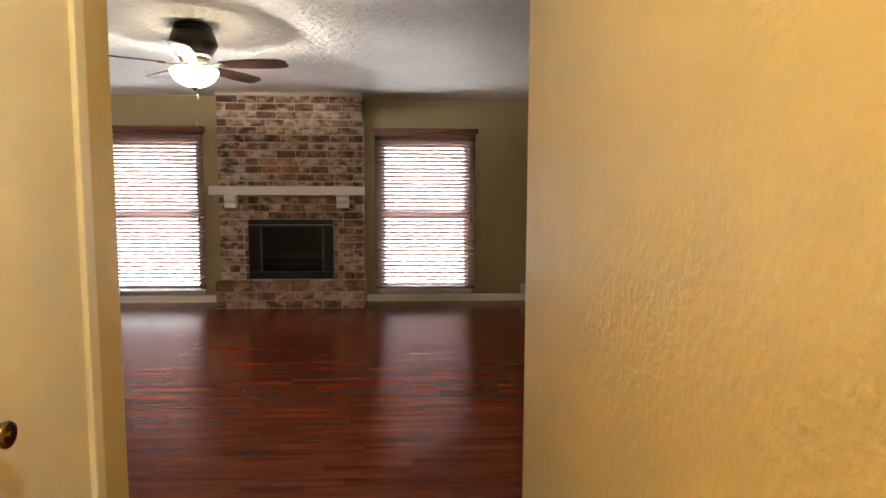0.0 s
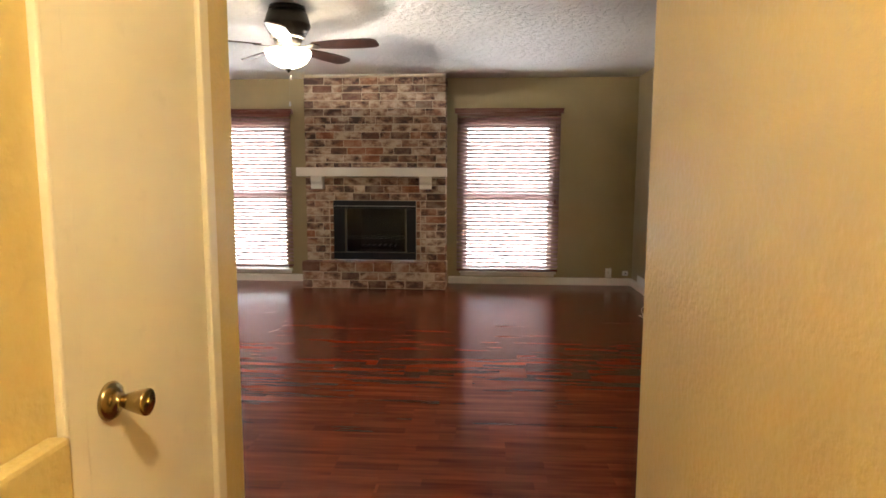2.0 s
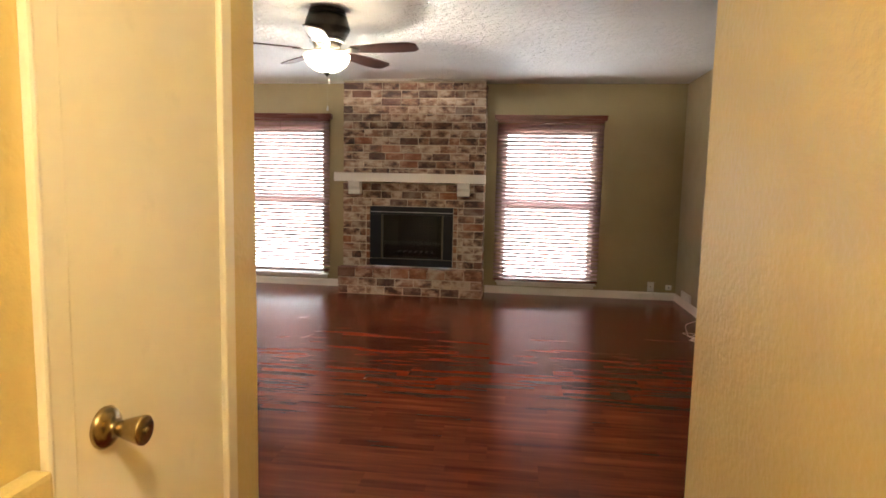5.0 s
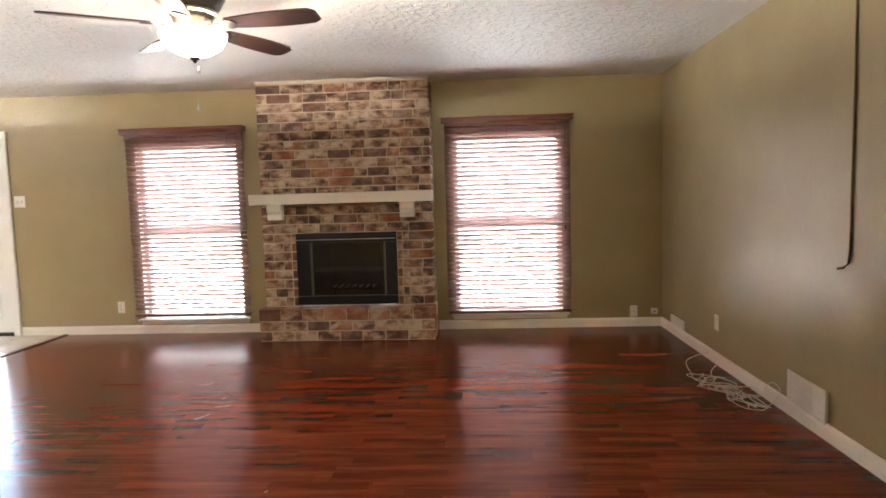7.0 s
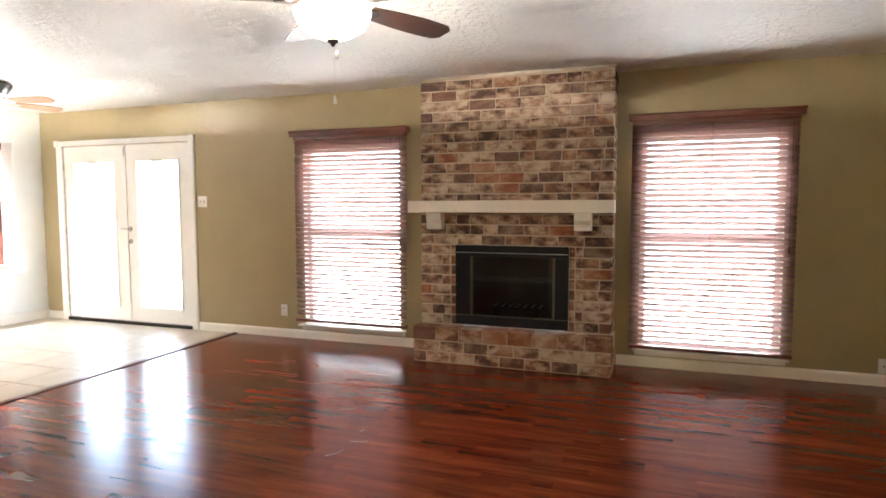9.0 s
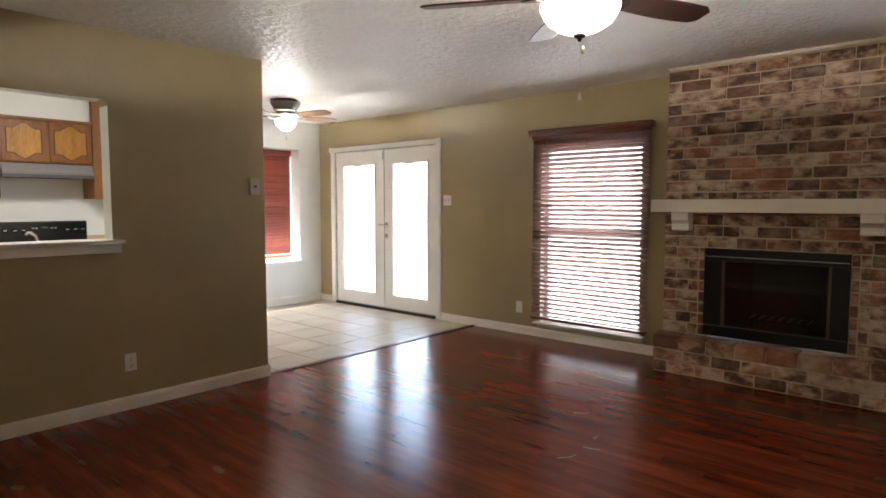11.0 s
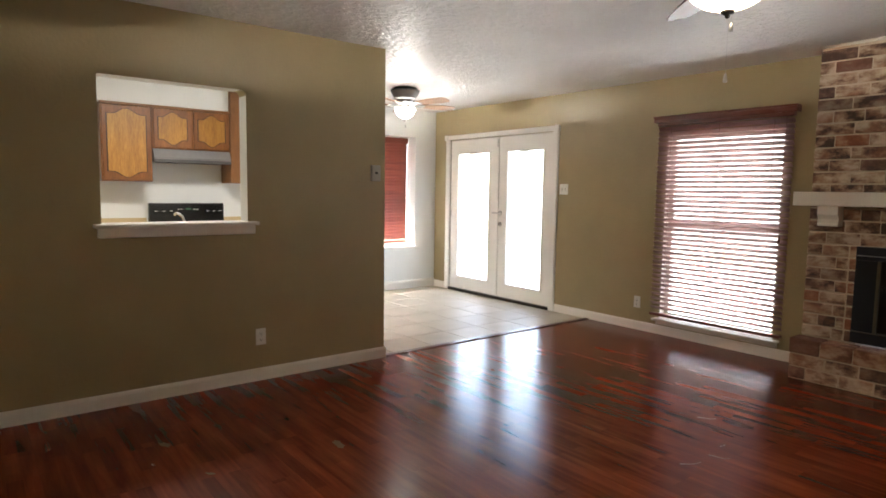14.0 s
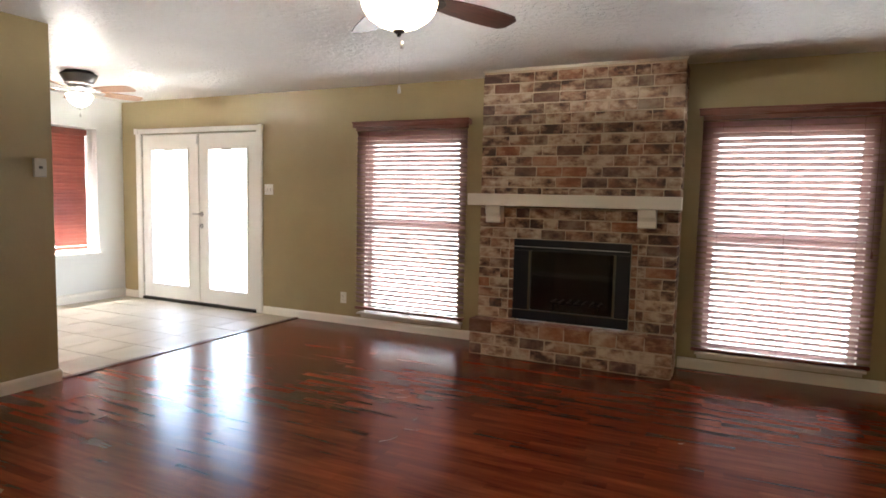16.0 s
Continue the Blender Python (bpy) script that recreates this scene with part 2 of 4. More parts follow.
def laminate_material():
    """Cherry laminate: three staves in each plank's width, each with its own tone, long streaky grain."""
    m, nt, b = nodes_of("cherry_laminate")
    tc, info = add(nt, "TexCoord"), add(nt, "ObjectInfo")
    mul, shift = add(nt, "VectorMath"), add(nt, "VectorMath")
    mul.operation, shift.operation = "MULTIPLY_ADD", "ADD"
    mul.inputs[1].default_value, mul.inputs[2].default_value = (31.7, 0.0, 0.0), (0.0, 0.03215, 0.0)
    nt.links.new(info.outputs["Random"], mul.inputs[0])
    nt.links.new(tc.outputs["Object"], shift.inputs[0])
    nt.links.new(mul.outputs["Vector"], shift.inputs[1])

    def staves(length, offset):
        br = add(nt, "TexBrick", Scale=1.0)
        br.offset, br.squash = offset, 1.0
        for key, val in (("Mortar Size", 0.0), ("Brick Width", length), ("Row Height", 0.0643), ("Bias", 0.0)):
            br.inputs[key].default_value = val
        br.inputs["Color1"].default_value, br.inputs["Color2"].default_value = (0, 0, 0, 1), (1, 1, 1, 1)
        nt.links.new(shift.outputs["Vector"], br.inputs["Vector"])
        return br.outputs["Color"]
    g = tex_noise(nt, coords(nt, (1.2, 11.0, 1.0), True), 1.6, 3, 0.55)
    f = tex_noise(nt, coords(nt, (2.2, 46.0, 1.0), True), 1.0, 3, 0.6)
    grain = ramp(nt, g, [(0.26, (0.092, 0.015, 0.008)), (0.42, (0.148, 0.027, 0.012)), (0.58, (0.196, 0.039, 0.016)), (0.76, (0.26, 0.059, 0.024))])
    col = mix(nt, 1.0, grain, ramp(nt, staves(0.47, 0.37), [(0.0, (0.68, 0.66, 0.65)), (0.35, (0.88, 0.87, 0.86)), (1.0, (1.12, 1.12, 1.10))]), "MULTIPLY")
    col = mix(nt, 1.0, col, ramp(nt, staves(0.83, 0.61), [(0.0, (0.90, 0.89, 0.89)), (1.0, (1.04, 1.04, 1.04))]), "MULTIPLY")
    col = mix(nt, 0.07, col, ramp(nt, f, [(0.38, (0.035, 0.008, 0.005)), (0.62, (0.36, 0.080, 0.030))]))
    nt.links.new(col, b.inputs["Base Color"])
    vr = coords(nt, (1, 1, 1))
    nt.links.new(ramp(nt, tex_noise(nt, vr, 0.8, 1, 0.4), [(0.3, (0.19,) * 3), (0.75, (0.23,) * 3)]), b.inputs["Roughness"])
    b.inputs["Specular IOR Level"].default_value = 0.27
    return m


def tile_material():
    m, nt, b = nodes_of("beige_ceramic_tile")
    v = coords(nt, (1, 1, 1), True)
    c = ramp(nt, tex_noise(nt, v, 2.5, 3, 0.5), [(0.3, (0.44, 0.38, 0.29)), (0.5, (0.50, 0.435, 0.34)), (0.72, (0.55, 0.48, 0.385))])
    nt.links.new(c, b.inputs["Base Color"])
    b.inputs["Roughness"].default_value = 0.48
    return m


def brick_material(name, red=0.0):
    """Tumbled clay brick: each brick its own blend of dark, brown, tan and cream blotches, some fired red."""
    m, nt, b = nodes_of(name)
    info = add(nt, "ObjectInfo")

    def chance(factor):
        mu, fr = add(nt, "Math"), add(nt, "Math")
        mu.operation, fr.operation = "MULTIPLY", "FRACT"
        mu.inputs[1].default_value = factor
        nt.links.new(info.outputs["Random"], mu.inputs[0])
        nt.links.new(mu.outputs[0], fr.inputs[0])
        return fr.outputs[0]

    def total(p, q, weight):
        n = add(nt, "Math")
        n.operation = "MULTIPLY_ADD"
        n.inputs[1].default_value = weight
        nt.links.new(q, n.inputs[0])
        nt.links.new(p, n.inputs[2])
        return n.outputs[0]
    v = coords(nt, (0.8, 1, 1.25), True)
    blot = total(total(tex_noise(nt, v, 11.0, 4, 0.60), chance(1.0), 0.16), tex_noise(nt, v, 55.0, 3, 0.6), 0.09)
    col = ramp(nt, blot, [(0.49, (0.080, 0.050, 0.043)), (0.565, (0.22, 0.130, 0.094)), (0.635, (0.37, 0.248, 0.176)), (0.705, (0.52, 0.405, 0.300)), (0.80, (0.62, 0.52, 0.41))])
    rust = ramp(nt, tex_noise(nt, coords(nt, (0.7, 1, 1), True), 7.0, 4, 0.55), [(0.52, (0, 0, 0)), (0.66, (0.6, 0.6, 0.6))])
    col = mix(nt, rust, col, (0.34, 0.155, 0.088))
    fired = ramp(nt, chance(17.3), [(0.0, (0.28 if red else 0.0,) * 3), (0.60 if red else 0.93, (0.28 if red else 0.0,) * 3), (0.95, (0.6,) * 3)])
    col = mix(nt, fired, col, (0.38, 0.135, 0.062))
    scorch = ramp(nt, chance(29.7), [(0.84, (0, 0, 0)), (0.90, (0.6, 0.6, 0.6))])
    col = mix(nt, scorch, col, (0.10, 0.058, 0.052))
    nt.links.new(col, b.inputs["Base Color"])
    b.inputs["Roughness"].default_value = 0.85
    bump(nt, b, tex_noise(nt, v, 38.0, 5, 0.65), 0.8, 0.008)
    return m


CEILING = ceiling_material()
LAMINATE = laminate_material()
TILE = tile_material()
BRICK = brick_material("tumbled_brick")
BRICK_RED = brick_material("red_brick", 1.0)
MORTAR = paint("sand_mortar", (0.62, 0.52, 0.40), 0.95, 0.6, 120.0, 0.004, 0.15)


def glass_material(name, rough=0.0, tint=(1, 1, 1)):
    m, nt, b = nodes_of(name)
    b.inputs["Base Color"].default_value = (*tint, 1)
    b.inputs["Transmission Weight"].default_value = 1.0
    b.inputs["Roughness"].default_value = rough
    b.inputs["IOR"].default_value = 1.45
    return m


GLASS = glass_material("window_glass")
SMOKED = glass_material("smoked_glass", 0.02, (0.62, 0.60, 0.58))


# ---- mesh helpers ----
def finish(name, bm, materials, parent=None, smooth=False):
    me = bpy.data.meshes.new(name)
    bmesh.ops.recalc_face_normals(bm, faces=bm.faces)
    bm.to_mesh(me)
    bm.free()
    for m in materials if isinstance(materials, (list, tuple)) else [materials]:
        me.materials.append(m)
    if smooth:
        for p in me.polygons:
            p.use_smooth = True
    ob = new(name, me)
    if parent is not None:
        ob.parent = parent
    return ob


def part(name, bm, material, parent, label="", smooth=False):
    ob = finish(name, bm, material, parent, smooth)
    if label:
        ob["label"] = label
    return ob


def thing(name, label, category, group="", at=(0, 0, 0), rz=0.0):
    ob = new(name)
    ob.matrix_world = pose(*at, 0, 0, rz)
    return tagged(ob, label, category, group)


def structure(ob, label, category):
    return tagged(ob, label, category, kind="structure")


def box(x0, x1, y0, y1, z0, z1, bevel=0.0, bm=None, segments=2):
    made = bmesh.new()
    bmesh.ops.create_cube(made, size=1.0)
    for v in made.verts:
        v.co = Vector(((x0, x1)[v.co.x > 0], (y0, y1)[v.co.y > 0], (z0, z1)[v.co.z > 0]))
    if bevel:
        bmesh.ops.bevel(made, geom=list(made.edges), offset=bevel, segments=segments, affect="EDGES", profile=0.6)
    if bm is None:
        return made
    return merge(bm, made)


def merge(bm, other):
    me = bpy.data.meshes.new("temp")
    other.to_mesh(me)
    other.free()
    bm.from_mesh(me)
    bpy.data.meshes.remove(me)
    return bm


def lathe(profile, centre=(0, 0, 0), steps=40, axis="z", bm=None):
    """A turned body: profile rows of (radius, height)."""
    made = bmesh.new()
    rings = []
    for r, h in profile:
        ring = []
        for i in range(steps):
            a = 2 * math.pi * i / steps
            p = {"z": (r * math.cos(a), r * math.sin(a), h), "x": (h, r * math.cos(a), r * math.sin(a)), "y": (r * math.cos(a), h, r * math.sin(a))}[axis]
            ring.append(made.verts.new(Vector(p) + Vector(centre)))
        rings.append(ring)
    for a, b in zip(rings, rings[1:]):
        for i in range(steps):
            made.faces.new((a[i], a[(i + 1) % steps], b[(i + 1) % steps], b[i]))
    for ring, r in ((rings[0], profile[0][0]), (rings[-1], profile[-1][0])):
        if r > 1e-5:
            made.faces.new(ring)
    bmesh.ops.remove_doubles(made, verts=list(made.verts), dist=1e-6)
    return made if bm is None else merge(bm, made)


def tube(points, radius, steps=8, bm=None):
    """A round cord along points."""
    made = bmesh.new()
    pts = [Vector(p) for p in points]
    rings = []
    for i, p in enumerate(pts):
        d = (pts[min(i + 1, len(pts) - 1)] - pts[max(i - 1, 0)]).normalized()
        u = d.orthogonal().normalized() if abs(d.z) > 0.95 else d.cross(Vector((0, 0, 1))).normalized()
        w = d.cross(u)
        rings.append([made.verts.new(p + radius * (math.cos(2 * math.pi * k / steps) * u + math.sin(2 * math.pi * k / steps) * w)) for k in range(steps)])
    for a, b in zip(rings, rings[1:]):
        for k in range(steps):
            made.faces.new((a[k], a[(k + 1) % steps], b[(k + 1) % steps], b[k]))
    made.faces.new(rings[0]), made.faces.new(rings[-1])
    return made if bm is None else merge(bm, made)


def smooth_line(points, steps=6):
    """A smooth curve through points (Catmull-Rom)."""
    p = [Vector(q) for q in points]
    p = [2 * p[0] - p[1]] + p + [2 * p[-1] - p[-2]]
    out = []
    for a, b, c, d in zip(p, p[1:], p[2:], p[3:]):
        for k in range(steps):
            u = k / steps
            out.append(0.5 * (2 * b + (c - a) * u + (2 * a - 5 * b + 4 * c - d) * u * u + (3 * b - a - 3 * c + d) * u ** 3))
    return out + [p[-2]]


def prism(outline, h0, h1, axis="z"):
    """An outline of (u, v) pulled along an axis."""
    made = bmesh.new()

    def at(u, v, h):
        return {"z": (u, v, h), "y": (u, h, v), "x": (h, u, v)}[axis]
    a = [made.verts.new(at(u, v, h0)) for u, v in outline]
    b = [made.verts.new(at(u, v, h1)) for u, v in outline]
    made.faces.new(a), made.faces.new(b)
    for i in range(len(a)):
        j = (i + 1) % len(a)
        made.faces.new((a[i], a[j], b[j], b[i]))
    return made


def slab(axis, f0, f1, u0, u1, z0, z1, holes=()):
    """A wall as a solid with openings right through it. axis 'y': the wall runs along x at y f0..f1. Face material 0 at f0, 1 at f1, 2 in reveals."""
    made = bmesh.new()
    us = sorted({u0, u1, *[h[0] for h in holes], *[h[1] for h in holes]})
    zs = sorted({z0, z1, *[h[2] for h in holes], *[h[3] for h in holes]})
    full = {}
    for i in range(len(us) - 1):
        for j in range(len(zs) - 1):
            cu, cz = (us[i] + us[i + 1]) / 2, (zs[j] + zs[j + 1]) / 2
            full[i, j] = not any(h[0] < cu < h[1] and h[2] < cz < h[3] for h in holes)

    def at(f, u, z):
        return (u, f, z) if axis == "y" else (f, u, z)

    def quad(pts, index):
        made.faces.new([made.verts.new(p) for p in pts]).material_index = index
    for (i, j), solid in full.items():
        if not solid:
            continue
        a, b, c, d = us[i], us[i + 1], zs[j], zs[j + 1]
        for f, index in ((f0, 0), (f1, 1)):
            quad([at(f, a, c), at(f, b, c), at(f, b, d), at(f, a, d)], index)
        for di, dj, p, q in ((-1, 0, (a, c), (a, d)), (1, 0, (b, c), (b, d)), (0, -1, (a, c), (b, c)), (0, 1, (a, d), (b, d))):
            if not full.get((i + di, j + dj), False):
                quad([at(f0, *p), at(f1, *p), at(f1, *q), at(f0, *q)], 2)
    bmesh.ops.remove_doubles(made, verts=list(made.verts), dist=1e-6)
    return made


# ---- large structure ----
structure(finish("wall_north", slab("y", NORTH, NORTH + 0.16, WEST - 0.3, EAST + 0.15, 0, CEIL, [(*WIN_L, *WIN_Z), (*WIN_R, *WIN_Z), (*DOOR_X, 0.0, DOOR_Z), (BOX_X[0] + 0.06, BOX_X[1] - 0.06, BOX_Z[0] + 0.02, BOX_Z[1] - 0.02)]), [TAN, TAN, TRIM]), "tan painted textured wall with windows and french doors", "wall")
structure(finish("wall_east", slab("x", EAST, EAST + 0.15, SOUTH_R - 0.12, NORTH, 0, CEIL), [TAN, TAN, TAN]), "tan painted textured living room side wall", "wall")
structure(finish("wall_west", slab("x", WEST, WEST - 0.30, SOUTH_L - 0.15, NORTH, 0, CEIL, [(*BAY_Y, *BAY_Z)]), [WHITE_WALL, WHITE_WALL, WHITE_WALL]), "white painted wall with a deep window recess", "wall")
structure(finish("wall_kitchen", slab("x", KW, KW - 0.13, SOUTH_L, KW_END, 0, CEIL, [(*PASS_Y, *PASS_Z)]), [TAN, WHITE_WALL, WHITE_WALL]), "tan wall with a pass-through opening into the kitchen", "wall")
structure(finish("wall_south_left", slab("y", SOUTH_L, SOUTH_L - 0.12, WEST, HALL_L - 0.12, 0, CEIL), [TAN, TAN, TAN]), "tan painted wall beside the hallway mouth", "wall")
structure(finish("wall_south_right", slab("y", SOUTH_R, SOUTH_R - 0.12, HALL_R + 0.12, EAST, 0, CEIL), [TAN, TAN, TAN]), "tan painted wall beside the hallway mouth", "wall")
structure(finish("wall_hall_left", slab("x", HALL_L, HALL_L - 0.12, HALL_END, SOUTH_L, 0, CEIL, [(1.315, 1.77, 0.0, 2.03)]), [GOLD, GOLD, GOLD]), "golden yellow textured hallway wall with a closet door", "wall")
structure(finish("wall_hall_right", slab("x", HALL_R, HALL_R + 0.12, HALL_END, SOUTH_R, 0, CEIL), [GOLD, TAN, GOLD]), "golden yellow textured hallway wall", "wall")
structure(finish("wall_hall_end", slab("y", HALL_END, HALL_END - 0.12, HALL_L - 0.12, HALL_R + 0.12, 0, CEIL), [GOLD, GOLD, GOLD]), "golden yellow textured hallway end wall", "wall")
structure(finish("ceiling", box(WEST - 0.3, EAST + 0.15, HALL_END - 0.12, NORTH + 0.16, CEIL, CEIL + 0.12), CEILING), "white knockdown textured ceiling", "ceiling")
structure(finish("roof_eaves", box(WEST - 0.9, EAST + 0.8, HALL_END - 0.6, NORTH + 0.6, CEIL + 0.13, CEIL + 0.25), TRIM), "plain white roof eaves", "roof")
floor = structure(finish("floor", box(TILE_X, EAST + 0.1, HALL_END, NORTH + 0.1, -0.12, -0.004), SUBFLOOR), "glossy red cherry laminate plank floor", "floor")
tile_floor = structure(finish("tile_floor", box(WEST - 0.05, TILE_X, SOUTH_L - 0.1, NORTH + 0.1, -0.12, -0.004), GROUT), "beige ceramic tile floor with tan grout", "floor")
structure(finish("trim", box(TILE_X - 0.025, TILE_X + 0.025, KW_END - 0.1, NORTH - 0.01, -0.002, 0.009, 0.004), STRIP), "dark red transition strip between laminate and tile", "trim")

# closet behind the hall door
structure(finish("wall_closet", slab("x", HALL_L - 0.70, HALL_L - 0.75, 1.1, SOUTH_L - 0.12, 0, CEIL), [GOLD, GOLD, GOLD]), "plain closet back wall", "wall")

# baseboards
BASE_PROFILE = [(0, 0), (0.014, 0), (0.014, 0.066), (0.010, 0.080), (0.004, 0.088), (0, 0.088)]


def baseboard(axis, face, a, b, inward, material=TRIM, scale=1.0):
    """A run of moulded board along a wall: inward is +1 or -1, away from the wall."""
    bm = bmesh.new()
    ends = []
    for u in (a, b):
        ends.append([bm.verts.new((u, face + inward * d * scale, z * scale) if axis == "y" else (face + inward * d * scale, u, z * scale)) for d, z in BASE_PROFILE])
    bm.faces.new(ends[0]), bm.faces.new(ends[1])
    for i in range(len(BASE_PROFILE)):
        j = (i + 1) % len(BASE_PROFILE)
        bm.faces.new((ends[0][i], ends[0][j], ends[1][j], ends[1][i]))
    return structure(finish("baseboard", bm, material), "white painted moulded wooden baseboard", "baseboard")


baseboard("y", NORTH, -4.325, COL_X[0] - 0.02, -1)
baseboard("y", NORTH, COL_X[1] + 0.02, EAST - 0.016, -1)
baseboard("y", NORTH, WEST + 0.016, -6.35, -1)
baseboard("x", EAST, SOUTH_R, NORTH, -1)
baseboard("x", KW, SOUTH_L, KW_END + 0.014, 1)
baseboard("y", KW_END, KW - 0.13, KW, 1)
baseboard("x", WEST, 5.0, NORTH, 1, scale=1.25)
baseboard("y", SOUTH_L, KW + 0.016, HALL_L - 0.002, 1)
baseboard("y", SOUTH_R, HALL_R + 0.002, EAST - 0.016, 1)

# hall: the wall's lower part stands proud and ends in a ledge
structure(finish("hall_ledge", box(HALL_L, HALL_L + 0.035, HALL_END, 1.245, 0, 0.888, 0.008), GOLD), "golden yellow ledge on top of thicker lower wall", "ledge")


# ---- hall closet door ----
def closet_door():
    y0, y1 = 1.315, 1.77
    door = structure(thing("door_1", "closed cream painted slab closet door with brass knob", "door"), "closed cream painted slab closet door with brass knob", "door")
    part("door_slab", box(HALL_L - 0.040, HALL_L + 0.004, y0 + 0.0075, y1 - 0.006, 0.012, 2.018, 0.003), HALL_TRIM, door)
    for a, b in ((y0 - 0.055, y0 + 0.004), (y1 - 0.004, y1 + 0.050)):
        casing = box(HALL_L, HALL_L + 0.010, a, b, 0, 2.095, 0.003)
        box(HALL_L + 0.002, HALL_L + 0.015, a, a + 0.012, 0, 2.095, 0.005, casing)
        part("casing", casing, HALL_TRIM, door)
    part("head_casing", box(HALL_L, HALL_L + 0.016, y0 + 0.004, y1 - 0.004, 2.03, 2.095, 0.004), HALL_TRIM, door)
    part("stop", box(HALL_L - 0.07, HALL_L - 0.047, y0, y0 + 0.02, 0, 2.03, 0.002), HALL_TRIM, door)
    # dark strip set into the slit between casing and slab
    part("gap_strip", box(HALL_L - 0.03, HALL_L + 0.0028, y0 + 0.0042, y0 + 0.0074, 0.62, 0.87), DARK_SLOT, door, "dark strip filling the split gap beside the slab")
    knob = part("knob", lathe([(0.0, 0.0), (0.033, 0.0), (0.034, 0.004), (0.030, 0.010), (0.020, 0.014), (0.011, 0.017), (0.010, 0.026), (0.013, 0.030),
                               (0.0165, 0.040), (0.0215, 0.058), (0.0235, 0.066), (0.0235, 0.069), (0.020, 0.071), (0.0, 0.070)], (HALL_L + 0.004, 1.385, 0.888), 40, "x"), BRASS, door, "antique brass door knob", True)
    part("lock_button", lathe([(0.0, 0.0), (0.006, 0.0), (0.006, 0.004), (0.0, 0.005)], (HALL_L + 0.074, 1.385, 0.888), 16, "x"), BRASS, knob)
    return door


closet_door()


# ---- windows ----
def window(name, x0, x1):
    z0, z1 = WIN_Z
    w = structure(thing(name, "white framed single-hung window behind a wooden blind", "window"), "white framed single-hung window behind a wooden blind", "window")
    yf = NORTH + 0.07
    mid = 1.06
    fr = box(x0, x0 + 0.045, yf, yf + 0.07, z0, z1, 0.004)
    for a in ((x1 - 0.045, x1, z0, z1), (x0 + 0.045, x1 - 0.045, z0, z0 + 0.05), (x0 + 0.045, x1 - 0.045, z1 - 0.045, z1)):
        box(a[0], a[1], yf, yf + 0.07, a[2], a[3], 0.004, fr)
    part("window_frame", fr, TRIM, w)
    part("meeting_rail", box(x0 + 0.045, x1 - 0.045, yf + 0.005, yf + 0.05, mid - 0.028, mid + 0.028, 0.004), TRIM, w)
    for a, b in ((z0 + 0.05, mid - 0.028), (mid + 0.028, z1 - 0.045)):
        pane = part("pane", box(x0 + 0.045, x1 - 0.045, yf + 0.030, yf + 0.034, a, b), GLASS, w)
        pane.visible_shadow = False
    part("window_sill", box(x0 - 0.045, x1 + 0.055, NORTH - 0.075, NORTH + 0.069, z0 - 0.022, z0 - 0.002, 0.005), TRIM, w)
    part("apron", box(x0 - 0.03, x1 + 0.04, NORTH - 0.016, NORTH, z0 - 0.062, z0 - 0.022, 0.003), TRIM, w)
    return w


window("window_1", *WIN_L)
window("window_2", *WIN_R)


def slat_mesh(length, depth, name, material, along="x"):
    """One blind slat, slightly crowned, centred on its middle."""
    bm = bmesh.new()
    n, th = 6, 0.0028
    rows = []
    for e in (-length / 2, length / 2):
        ring = []
        for s in (1, -1):
            for k in range(n + 1):
                u = (k / n - 0.5) * (1 if s > 0 else -1)
                h = 0.0022 * (1 - (2 * u) ** 2) + s * th / 2
                ring.append(bm.verts.new((e, u * depth, h) if along == "x" else (u * depth, e, h)))
        rows.append(ring)
    m = len(rows[0])
    for i in range(m):
        j = (i + 1) % m
        bm.faces.new((rows[0][i], rows[0][j], rows[1][j], rows[1][i]))
    bm.faces.new(rows[0]), bm.faces.new(rows[1])
    bmesh.ops.recalc_face_normals(bm, faces=bm.faces)
    me = bpy.data.meshes.new(name)
    bm.to_mesh(me)
    bm.free()
    me.materials.append(material)
    return me


